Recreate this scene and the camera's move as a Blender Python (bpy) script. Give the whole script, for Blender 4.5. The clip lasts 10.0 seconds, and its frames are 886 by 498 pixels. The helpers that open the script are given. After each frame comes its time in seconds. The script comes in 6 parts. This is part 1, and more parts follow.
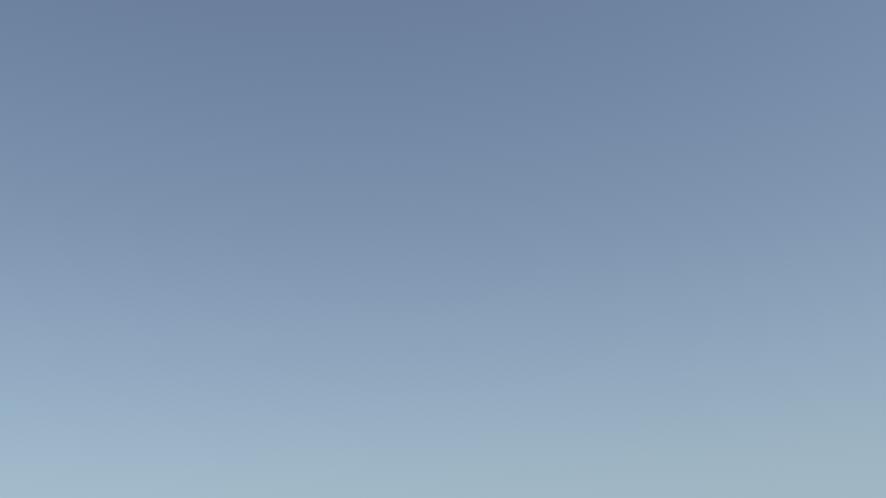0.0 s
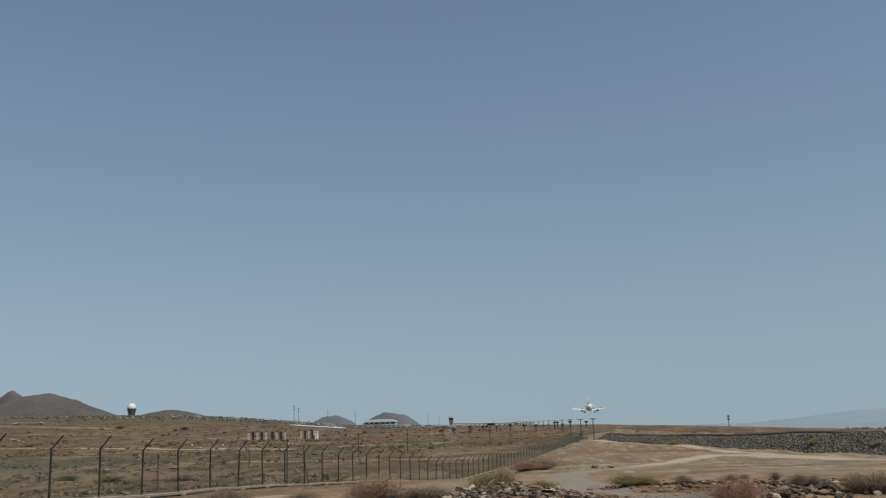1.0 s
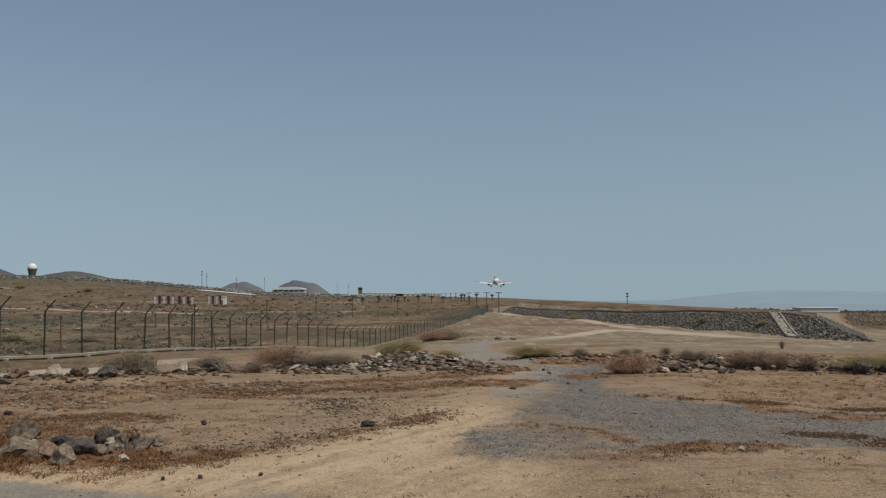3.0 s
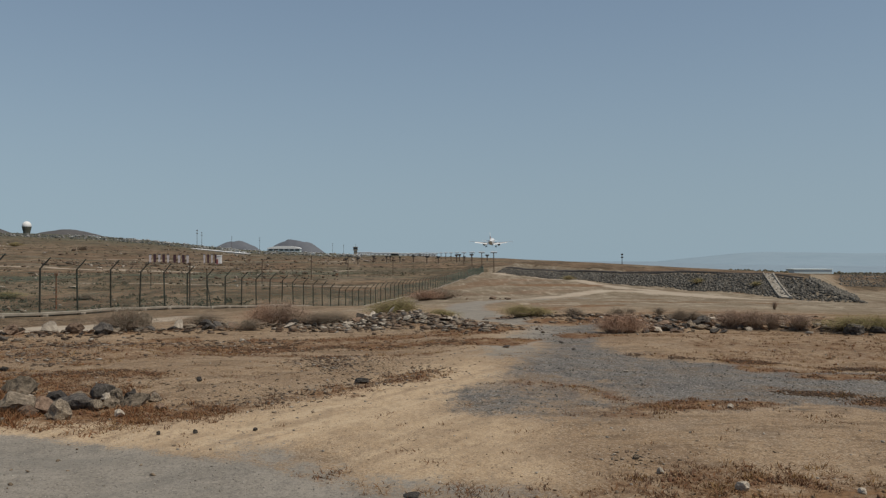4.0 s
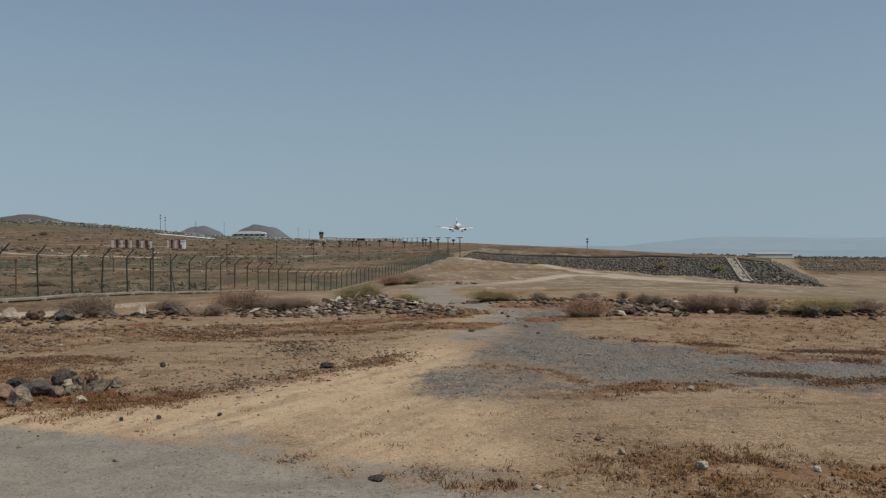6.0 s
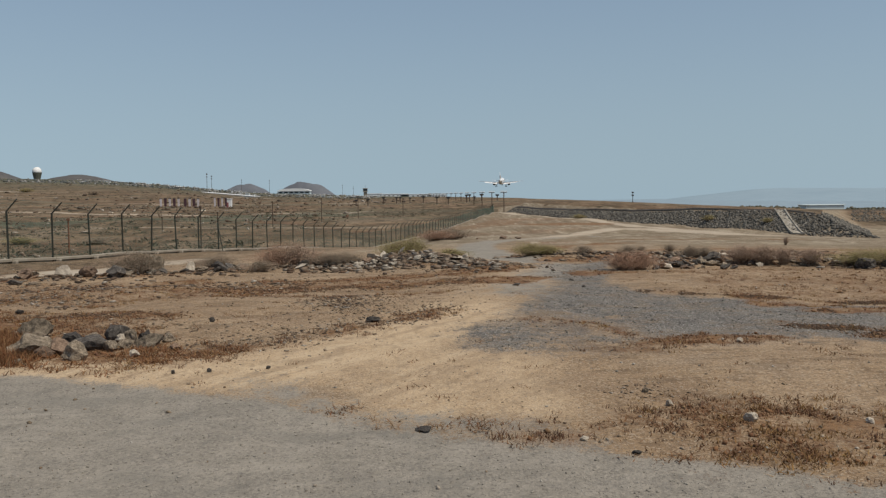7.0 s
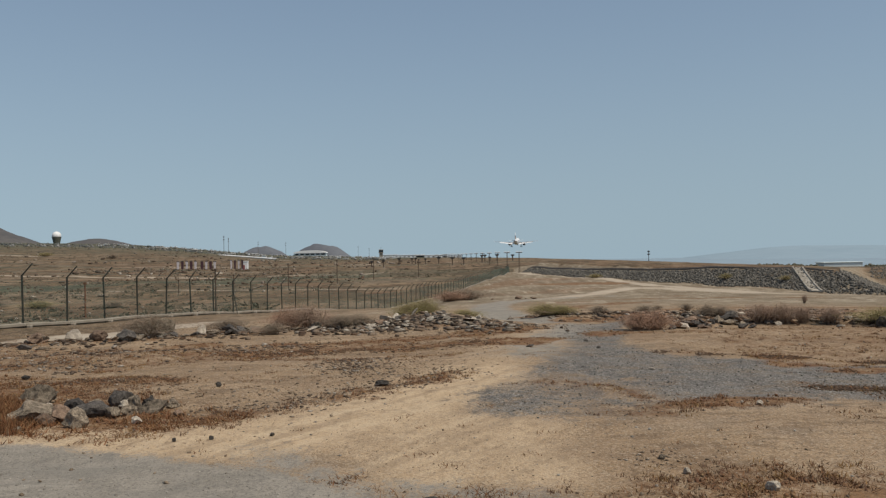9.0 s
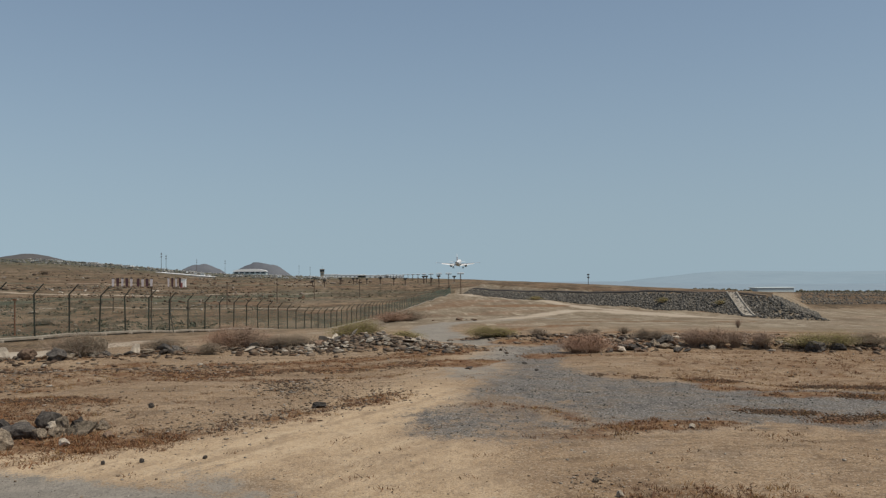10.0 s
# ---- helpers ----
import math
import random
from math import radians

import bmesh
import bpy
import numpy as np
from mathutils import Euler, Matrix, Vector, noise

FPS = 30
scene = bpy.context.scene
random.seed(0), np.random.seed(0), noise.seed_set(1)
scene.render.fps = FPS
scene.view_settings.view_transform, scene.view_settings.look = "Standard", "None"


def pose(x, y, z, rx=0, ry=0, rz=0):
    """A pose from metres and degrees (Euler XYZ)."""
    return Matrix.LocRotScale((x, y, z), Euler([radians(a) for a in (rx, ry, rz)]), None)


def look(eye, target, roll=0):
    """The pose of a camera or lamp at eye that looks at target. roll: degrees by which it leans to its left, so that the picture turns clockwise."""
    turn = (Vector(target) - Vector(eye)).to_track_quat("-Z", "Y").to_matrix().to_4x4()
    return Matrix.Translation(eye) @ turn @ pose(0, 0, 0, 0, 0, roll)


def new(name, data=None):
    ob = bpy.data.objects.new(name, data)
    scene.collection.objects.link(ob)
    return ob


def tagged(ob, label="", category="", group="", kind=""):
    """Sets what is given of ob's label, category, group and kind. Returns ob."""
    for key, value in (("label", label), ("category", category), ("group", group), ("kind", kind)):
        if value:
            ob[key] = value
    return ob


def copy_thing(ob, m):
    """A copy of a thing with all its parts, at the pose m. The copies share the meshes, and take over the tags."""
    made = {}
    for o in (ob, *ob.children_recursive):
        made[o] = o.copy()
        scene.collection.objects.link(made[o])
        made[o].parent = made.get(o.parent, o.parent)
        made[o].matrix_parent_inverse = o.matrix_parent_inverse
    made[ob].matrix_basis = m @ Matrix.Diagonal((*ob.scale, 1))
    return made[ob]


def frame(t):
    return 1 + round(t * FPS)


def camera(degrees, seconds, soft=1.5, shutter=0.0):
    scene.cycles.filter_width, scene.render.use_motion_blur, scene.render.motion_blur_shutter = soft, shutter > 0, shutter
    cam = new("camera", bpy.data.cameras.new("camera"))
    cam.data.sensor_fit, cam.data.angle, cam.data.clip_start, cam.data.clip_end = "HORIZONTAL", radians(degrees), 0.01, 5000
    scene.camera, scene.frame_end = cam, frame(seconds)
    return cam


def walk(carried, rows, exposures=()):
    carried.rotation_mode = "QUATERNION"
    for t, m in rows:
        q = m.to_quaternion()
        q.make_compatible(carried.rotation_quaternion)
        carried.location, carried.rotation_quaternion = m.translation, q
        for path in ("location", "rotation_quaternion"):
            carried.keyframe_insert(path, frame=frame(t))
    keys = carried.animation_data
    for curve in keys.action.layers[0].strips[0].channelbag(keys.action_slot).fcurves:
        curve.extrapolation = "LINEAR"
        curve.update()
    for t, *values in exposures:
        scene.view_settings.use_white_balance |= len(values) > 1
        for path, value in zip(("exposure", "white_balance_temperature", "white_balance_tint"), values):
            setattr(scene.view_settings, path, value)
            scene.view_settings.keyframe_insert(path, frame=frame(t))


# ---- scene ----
cam = camera(52.08, 10.0, soft=1.3, shutter=0.0)
# seconds, yaw to the left, pitch, roll, sway x, y, z
SWAY = [
    (0.0, 6.800, 19.000, -2.800, -0.020, 0.000, 0.000),
    (0.3, 5.400, 17.100, -2.900, -0.020, 0.000, 0.000),
    (0.5, 4.401, 15.517, -2.847, -0.022, 0.001, 0.007),
    (0.6, 3.742, 14.395, -2.047, -0.028, -0.000, 0.014),
    (0.8, 2.083, 12.074, -1.766, -0.042, -0.003, 0.037),
    (1.0, 1.369, 10.564, -1.806, -0.070, -0.017, 0.026),
    (1.5, -0.154, 7.984, -1.246, -0.062, -0.042, 0.061),
    (2.0, -2.523, 6.264, -0.584, -0.057, -0.051, 0.047),
    (2.5, -2.974, 5.635, -0.136, -0.064, -0.046, 0.048),
    (2.7, -3.788, 4.313, -0.319, -0.069, -0.037, 0.045),
    (4.0, -4.311, -0.097, 0.179, -0.050, -0.067, 0.025),
    (4.5, -5.035, -0.509, 0.458, -0.048, -0.056, 0.021),
    (5.0, -5.544, -1.029, 0.437, -0.051, -0.061, 0.016),
    (6.3, -6.526, -1.047, 0.088, -0.035, -0.094, 0.022),
    (6.5, -3.869, -1.328, -0.498, -0.036, -0.085, 0.016),
    (7.0, -3.648, -3.855, -0.576, -0.038, -0.059, -0.001),
    (7.5, -0.000, -2.950, -1.100, 0.000, 0.001, -0.001),
    (8.0, 1.154, -1.920, -1.352, 0.047, 0.079, 0.006),
    (8.5, -0.064, -1.050, -0.621, 0.069, 0.100, 0.003),
    (9.0, -2.710, -0.011, -1.078, 0.043, 0.107, -0.003),
    (9.5, -3.425, 0.349, -0.754, 0.027, 0.085, 0.008),
    (10.0, -6.392, 1.257, -0.279, 0.064, 0.092, 0.010),
]
EYE = 1.6


def hold(yaw, pitch, roll, dx, dy, dz):
    a, b = radians(yaw), radians(pitch)
    eye = Vector((dx, dy, EYE + dz))
    return look(eye, eye + Vector((-math.sin(a) * math.cos(b), math.cos(a) * math.cos(b), math.sin(b))), roll)


walk(cam, [(t, hold(*r)) for t, *r in SWAY],
     exposures=[(0, 0.15), (0.5, 0.05), (1.0, -0.13), (2.5, -0.18), (4.0, -0.2), (5.0, -0.15), (6.5, -0.18), (7.0, 0.0), (8.5, 0.0), (10.0, -0.04)])

# ---- light ----
SUN_EL, SUN_AZ = radians(62), radians(124)
world = bpy.data.worlds.new("sky")
scene.world = world
world.use_nodes = True
wn, wl = world.node_tree.nodes, world.node_tree.links
sky = wn.new("ShaderNodeTexSky")
sky.sky_type, sky.sun_disc = "NISHITA", False
sky.sun_elevation, sky.sun_rotation = SUN_EL, SUN_AZ
sky.air_density, sky.dust_density, sky.ozone_density, sky.altitude = 1.0, 0.7, 0.7, 60
# the hazy sea air goes on below eye level, so the sky is never read under the horizon
wco = wn.new("ShaderNodeTexCoord")
wsp, wjn = wn.new("ShaderNodeSeparateXYZ"), wn.new("ShaderNodeCombineXYZ")
wl.new(wco.outputs["Generated"], wsp.inputs[0])
last = wsp.outputs[2]
for op, value in (("MULTIPLY", None), ("MULTIPLY", 0.55), ("ADD", 0.014), ("SQRT", 0.0)):
    wm = wn.new("ShaderNodeMath")
    wm.operation = op
    wl.new(last, wm.inputs[0])
    if value is None:
        wl.new(last, wm.inputs[1])
    else:
        wm.inputs[1].default_value = value
    last = wm.outputs[0]
for k in (0, 1):
    wl.new(wsp.outputs[k], wjn.inputs[k])
wl.new(last, wjn.inputs[2])
wl.new(wjn.outputs[0], sky.inputs["Vector"])
whs = wn.new("ShaderNodeHueSaturation")
whs.inputs["Saturation"].default_value = 0.88
wl.new(sky.outputs[0], whs.inputs["Color"])
wtn = wn.new("ShaderNodeMix")
wtn.data_type, wtn.blend_type = "RGBA", "MULTIPLY"
wtn.inputs[0].default_value = 1.0
wtn.inputs[7].default_value = (0.985, 1.005, 0.992, 1)
wl.new(whs.outputs[0], wtn.inputs[6])
wl.new(wtn.outputs[2], wn["Background"].inputs["Color"])
wn["Background"].inputs["Strength"].default_value = 0.087
lamp = bpy.data.lights.new("sun", "SUN")
lamp.energy, lamp.angle, lamp.color = 3.55, radians(0.5), (1.0, 0.925, 0.79)
sun = new("sun", lamp)
sun.matrix_basis = look((0, 0, 0), (-math.sin(SUN_AZ) * math.cos(SUN_EL), -math.cos(SUN_AZ) * math.cos(SUN_EL), -math.sin(SUN_EL)))


# ---- materials ----
def nodes_of(name, rough=0.9, metal=0.0, spec=0.25):
    m = bpy.data.materials.new(name)
    m.use_nodes = True
    b = m.node_tree.nodes["Principled BSDF"]
    b.inputs["Roughness"].default_value, b.inputs["Metallic"].default_value = rough, metal
    b.inputs["Specular IOR Level"].default_value = spec
    return m, m.node_tree.nodes, m.node_tree.links, b


def noise_at(n, l, scale, detail=5.0, rough=0.6, stretch=None, space="Object"):
    co = n.new("ShaderNodeTexCoord")
    t = n.new("ShaderNodeTexNoise")
    t.inputs["Scale"].default_value, t.inputs["Detail"].default_value, t.inputs["Roughness"].default_value = scale, detail, rough
    if stretch:
        mp = n.new("ShaderNodeMapping")
        mp.inputs["Scale"].default_value = stretch
        l.new(co.outputs[space], mp.inputs[0])
        l.new(mp.outputs[0], t.inputs["Vector"])
    else:
        l.new(co.outputs[space], t.inputs["Vector"])
    return t.outputs["Fac"]


def ramp_of(n, l, fac, lo, hi, a=0.0, b=1.0):
    r = n.new("ShaderNodeMapRange")
    r.interpolation_type = "SMOOTHSTEP"
    r.inputs[1].default_value, r.inputs[2].default_value, r.inputs[3].default_value, r.inputs[4].default_value = lo, hi, a, b
    l.new(fac, r.inputs[0])
    return r.outputs[0]


def blend(n, l, fac, a, b, kind="MIX"):
    m = n.new("ShaderNodeMix")
    m.data_type, m.blend_type = "RGBA", kind
    for value, socket in ((fac, 0), (a, 6), (b, 7)):
        if isinstance(value, (int, float)):
            m.inputs[socket].default_value = value
        elif isinstance(value, tuple):
            m.inputs[socket].default_value = (*value, 1)
        else:
            l.new(value, m.inputs[socket])
    return m.outputs[2]


def sums(n, l, op, a, b):
    m = n.new("ShaderNodeMath")
    m.operation = op
    for k, v in enumerate((a, b)):
        if isinstance(v, (int, float)):
            m.inputs[k].default_value = v
        else:
            l.new(v, m.inputs[k])
    return m.outputs[0]


def bumped(n, l, b, fac, strength=0.4, dist=0.02):
    m = n.new("ShaderNodeBump")
    m.inputs["Strength"].default_value, m.inputs["Distance"].default_value = strength, dist
    l.new(fac, m.inputs["Height"])
    l.new(m.outputs[0], b.inputs["Normal"])


def worn(name, a, b_col, scale=3.0, fine=40.0, rough=0.9, metal=0.0, bump=0.3, dist=0.01, rand=0.0, spec=0.25):
    """Two colours mixed by coarse and fine noise, with relief; rand varies it object by object."""
    m, n, l, b = nodes_of(name, rough, metal, spec)
    big, small = noise_at(n, l, scale), noise_at(n, l, fine, 3)
    f = sums(n, l, "ADD", sums(n, l, "MULTIPLY", big, 0.65), sums(n, l, "MULTIPLY", small, 0.35))
    col = blend(n, l, ramp_of(n, l, f, 0.36, 0.64), a, b_col)
    if rand:
        info = n.new("ShaderNodeObjectInfo")
        k = ramp_of(n, l, info.outputs["Random"], 0, 1, 1 - rand, 1 + rand)
        hs = n.new("ShaderNodeHueSaturation")
        l.new(k, hs.inputs["Value"])
        l.new(col, hs.inputs["Color"])
        col = hs.outputs[0]
    l.new(col, b.inputs["Base Color"])
    if bump:
        bumped(n, l, b, f, bump, dist)
    return m


def island_worn(name, cols, rough=0.95, fine=30.0):
    """For joined stones, twigs and leaves: each island takes its own shade."""
    m, n, l, b = nodes_of(name, rough, 0, 0.2)
    g = n.new("ShaderNodeNewGeometry")
    r = n.new("ShaderNodeValToRGB")
    cols = [tuple(0.86 * x for x in c) for c in cols]
    els = r.color_ramp.elements
    for k, c in enumerate(cols):
        e = els[k] if k < 2 else els.new(1)
        e.position, e.color = k / max(1, len(cols) - 1), (*c, 1)
    l.new(g.outputs["Random Per Island"], r.inputs[0])
    col = blend(n, l, ramp_of(n, l, noise_at(n, l, fine, 3), 0.3, 0.7, 0.0, 0.5), r.outputs[0], tuple(0.55 * x for x in cols[0]))
    l.new(col, b.inputs["Base Color"])
    return m


# ground: what covers it is told by two sets of weights on its points
GROUND, gn, gl, gb = nodes_of("dry_ground", 0.97, 0, 0.12)


def weights(name):
    a = gn.new("ShaderNodeAttribute")
    a.attribute_name = name
    s = gn.new("ShaderNodeSeparateColor")
    gl.new(a.outputs["Color"], s.inputs[0])
    return [*s.outputs[:3], a.outputs["Alpha"]]


za, zb = weights("cover_a"), weights("cover_b")
n_far = noise_at(gn, gl, 0.035, 6, 0.65, (1, 1.6, 1))
n_big = noise_at(gn, gl, 0.35, 6, 0.65)
n_clump = noise_at(gn, gl, 0.11, 5, 0.7, (1, 0.7, 1))
n_blot = noise_at(gn, gl, 4.5, 8, 0.78, (1, 0.6, 1))
n_mid = noise_at(gn, gl, 2.2, 6, 0.7)
n_fine = noise_at(gn, gl, 18, 5, 0.7)
n_grit = noise_at(gn, gl, 70, 3, 0.6)
vor = gn.new("ShaderNodeTexVoronoi")
vor.inputs["Scale"].default_value = 58
gco = gn.new("ShaderNodeTexCoord")
gl.new(gco.outputs["Object"], vor.inputs["Vector"])
pebble = gn.new("ShaderNodeSeparateColor")
gl.new(vor.outputs["Color"], pebble.inputs[0])
mottle = sums(gn, gl, "ADD", sums(gn, gl, "MULTIPLY", n_mid, 0.5), sums(gn, gl, "MULTIPLY", n_fine, 0.5))


def edged(w, soft=0.14, wob=1.15):
    """A weight with a ragged edge."""
    k = sums(gn, gl, "ADD", w, sums(gn, gl, "MULTIPLY", sums(gn, gl, "SUBTRACT", mottle, 0.5), wob))
    k = sums(gn, gl, "ADD", k, sums(gn, gl, "MULTIPLY", sums(gn, gl, "SUBTRACT", n_grit, 0.5), 0.9))
    k = sums(gn, gl, "ADD", k, sums(gn, gl, "MULTIPLY", sums(gn, gl, "SUBTRACT", n_blot, 0.5), 1.1))
    return ramp_of(gn, gl, k, 0.5 - soft, 0.5 + soft)


dirt = blend(gn, gl, ramp_of(gn, gl, n_big, 0.35, 0.65), (0.335, 0.224, 0.13), (0.42, 0.297, 0.185))
dirt = blend(gn, gl, ramp_of(gn, gl, n_fine, 0.46, 0.70, 0, 0.5), dirt, (0.155, 0.10, 0.066))
dirt = blend(gn, gl, ramp_of(gn, gl, n_grit, 0.52, 0.66, 0, 0.5), dirt, (0.44, 0.35, 0.25))
dirt = blend(gn, gl, ramp_of(gn, gl, n_mid, 0.52, 0.68, 0, 0.6), dirt, (0.19, 0.127, 0.08))
dirt = blend(gn, gl, ramp_of(gn, gl, n_blot, 0.52, 0.64, 0, 0.6), dirt, (0.15, 0.102, 0.066))
dirt = blend(gn, gl, ramp_of(gn, gl, n_blot, 0.46, 0.36, 0, 0.5), dirt, (0.40, 0.315, 0.22))
n_stain = noise_at(gn, gl, 1.5, 7, 0.72, (0.7, 1.5, 1))
n_patch = noise_at(gn, gl, 0.62, 6, 0.7, (0.8, 1.3, 1))
dirt = blend(gn, gl, ramp_of(gn, gl, n_stain, 0.51, 0.60, 0, 0.62), dirt, (0.165, 0.108, 0.066))
dirt = blend(gn, gl, ramp_of(gn, gl, n_patch, 0.50, 0.60, 0, 0.5), dirt, (0.245, 0.165, 0.105))
dirt = blend(gn, gl, ramp_of(gn, gl, n_patch, 0.46, 0.37, 0, 0.5), dirt, (0.33, 0.25, 0.175))
speck = gn.new("ShaderNodeTexVoronoi")
speck.inputs["Scale"].default_value = 64
gl.new(gco.outputs["Object"], speck.inputs["Vector"])
grain = gn.new("ShaderNodeSeparateColor")
gl.new(speck.outputs["Color"], grain.inputs[0])
dirt = blend(gn, gl, ramp_of(gn, gl, pebble.outputs[2], 0.72, 0.78, 0, 0.4), dirt, (0.17, 0.12, 0.08))
dirt = blend(gn, gl, ramp_of(gn, gl, grain.outputs[0], 0.84, 0.87, 0, 0.45), dirt, (0.54, 0.44, 0.33))
dirt = blend(gn, gl, ramp_of(gn, gl, grain.outputs[1], 0.84, 0.87, 0, 0.5), dirt, (0.13, 0.09, 0.06))
grey = blend(gn, gl, ramp_of(gn, gl, n_mid, 0.35, 0.65), (0.275, 0.243, 0.20), (0.345, 0.305, 0.253))
grey = blend(gn, gl, ramp_of(gn, gl, n_grit, 0.5, 0.7, 0, 0.35), grey, (0.15, 0.14, 0.13))
grey = blend(gn, gl, ramp_of(gn, gl, n_fine, 0.5, 0.66, 0, 0.4), grey, (0.35, 0.31, 0.265))
grey = blend(gn, gl, ramp_of(gn, gl, grain.outputs[2], 0.82, 0.86, 0, 0.6), grey, (0.38, 0.335, 0.28))
grey = blend(gn, gl, ramp_of(gn, gl, pebble.outputs[0], 0.8, 0.85, 0, 0.4), grey, (0.12, 0.105, 0.09))
grey = blend(gn, gl, ramp_of(gn, gl, n_blot, 0.52, 0.64, 0, 0.4), grey, (0.165, 0.148, 0.13))
grey = blend(gn, gl, ramp_of(gn, gl, n_patch, 0.50, 0.62, 0, 0.55), grey, (0.225, 0.205, 0.175))
grey = blend(gn, gl, ramp_of(gn, gl, n_stain, 0.45, 0.36, 0, 0.5), grey, (0.40, 0.355, 0.295))
gravel = blend(gn, gl, pebble.outputs[0], (0.085, 0.077, 0.07), (0.26, 0.236, 0.212))
gravel = blend(gn, gl, ramp_of(gn, gl, n_mid, 0.50, 0.66, 0, 0.6), gravel, (0.22, 0.17, 0.12))
gravel = blend(gn, gl, ramp_of(gn, gl, n_stain, 0.50, 0.60, 0, 0.55), gravel, (0.205, 0.145, 0.095))
gravel = blend(gn, gl, ramp_of(gn, gl, n_patch, 0.52, 0.62, 0, 0.4), gravel, (0.075, 0.068, 0.064))
gravel = blend(gn, gl, ramp_of(gn, gl, pebble.outputs[1], 0.86, 0.90, 0, 0.7), gravel, (0.42, 0.40, 0.36))
gravel = blend(gn, gl, ramp_of(gn, gl, n_blot, 0.52, 0.64, 0, 0.6), gravel, (0.095, 0.088, 0.08))
sand = blend(gn, gl, ramp_of(gn, gl, n_mid, 0.3, 0.7), (0.53, 0.382, 0.238), (0.60, 0.445, 0.288))
sand = blend(gn, gl, ramp_of(gn, gl, n_fine, 0.48, 0.68, 0, 0.45), sand, (0.24, 0.17, 0.11))
sand = blend(gn, gl, ramp_of(gn, gl, grain.outputs[1], 0.86, 0.89, 0, 0.4), sand, (0.20, 0.145, 0.095))
sand = blend(gn, gl, ramp_of(gn, gl, grain.outputs[2], 0.84, 0.87, 0, 0.6), sand, (0.56, 0.45, 0.33))
sand = blend(gn, gl, ramp_of(gn, gl, n_blot, 0.50, 0.63, 0, 0.5), sand, (0.225, 0.16, 0.105))
# shallow wheel ruts that run with the way over the sand
rut_map = gn.new("ShaderNodeMapping")
rut_map.vector_type = "TEXTURE"
rut_map.inputs["Rotation"].default_value = (0, 0, radians(56))
rut_map.inputs["Scale"].default_value = (2.9, 0.2, 1)
gl.new(gco.outputs["Object"], rut_map.inputs[0])
rut = gn.new("ShaderNodeTexNoise")
rut.inputs["Scale"].default_value, rut.inputs["Detail"].default_value = 1.0, 4
gl.new(rut_map.outputs[0], rut.inputs["Vector"])
sand = blend(gn, gl, ramp_of(gn, gl, rut.outputs["Fac"], 0.52, 0.64, 0, 0.36), sand, (0.27, 0.19, 0.122))
sand = blend(gn, gl, ramp_of(gn, gl, rut.outputs["Fac"], 0.47, 0.36, 0, 0.5), sand, (0.60, 0.46, 0.31))
scrub = blend(gn, gl, ramp_of(gn, gl, n_mid, 0.35, 0.65), (0.165, 0.083, 0.043), (0.27, 0.155, 0.08))
scrub = blend(gn, gl, ramp_of(gn, gl, n_fine, 0.48, 0.64, 0, 0.7), scrub, (0.075, 0.043, 0.027))
scrub = blend(gn, gl, ramp_of(gn, gl, n_blot, 0.49, 0.42, 0, 0.75), scrub, (0.34, 0.245, 0.155))
field = blend(gn, gl, ramp_of(gn, gl, n_far, 0.40, 0.60), (0.115, 0.086, 0.057), (0.18, 0.134, 0.09))
field = blend(gn, gl, ramp_of(gn, gl, n_big, 0.45, 0.7, 0, 0.6), field, (0.088, 0.068, 0.046))
field = blend(gn, gl, ramp_of(gn, gl, n_clump, 0.50, 0.62, 0, 0.8), field, (0.068, 0.055, 0.036))
field = blend(gn, gl, ramp_of(gn, gl, n_clump, 0.45, 0.34, 0, 0.55), field, (0.27, 0.21, 0.15))
streak = noise_at(gn, gl, 0.02, 5, 0.6, (0.5, 2.4, 1))
field = blend(gn, gl, ramp_of(gn, gl, streak, 0.56, 0.66, 0, 0.75), field, (0.30, 0.24, 0.175))
pale = blend(gn, gl, ramp_of(gn, gl, n_big, 0.3, 0.7), (0.48, 0.405, 0.315), (0.41, 0.325, 0.24))
field = blend(gn, gl, 1.0, field, (1.04, 0.99, 0.92), "MULTIPLY")
# green of the field's scrub, also the haze colour of the far plain
green = blend(gn, gl, ramp_of(gn, gl, n_big, 0.35, 0.65), (0.088, 0.088, 0.056), (0.14, 0.13, 0.084))
bank = blend(gn, gl, ramp_of(gn, gl, n_big, 0.3, 0.7), (0.29, 0.235, 0.165), (0.235, 0.18, 0.121))
bank = blend(gn, gl, ramp_of(gn, gl, n_far, 0.52, 0.66, 0, 0.7), bank, (0.24, 0.135, 0.08))
bank = blend(gn, gl, ramp_of(gn, gl, n_clump, 0.52, 0.62, 0, 0.5), bank, (0.18, 0.132, 0.09))
band = noise_at(gn, gl, 0.3, 7, 0.75, (0.5, 0.4, 1))
bank = blend(gn, gl, ramp_of(gn, gl, band, 0.51, 0.62, 0, 0.35), bank, (0.145, 0.10, 0.066))
bank = blend(gn, gl, ramp_of(gn, gl, band, 0.47, 0.38, 0, 0.5), bank, (0.43, 0.355, 0.26))
bank_tuft = noise_at(gn, gl, 0.8, 8, 0.78, (1, 0.16, 1))
bank = blend(gn, gl, ramp_of(gn, gl, bank_tuft, 0.51, 0.59, 0, 0.7), bank, (0.15, 0.112, 0.072))
bank = blend(gn, gl, ramp_of(gn, gl, bank_tuft, 0.46, 0.39, 0, 0.7), bank, (0.46, 0.395, 0.30))
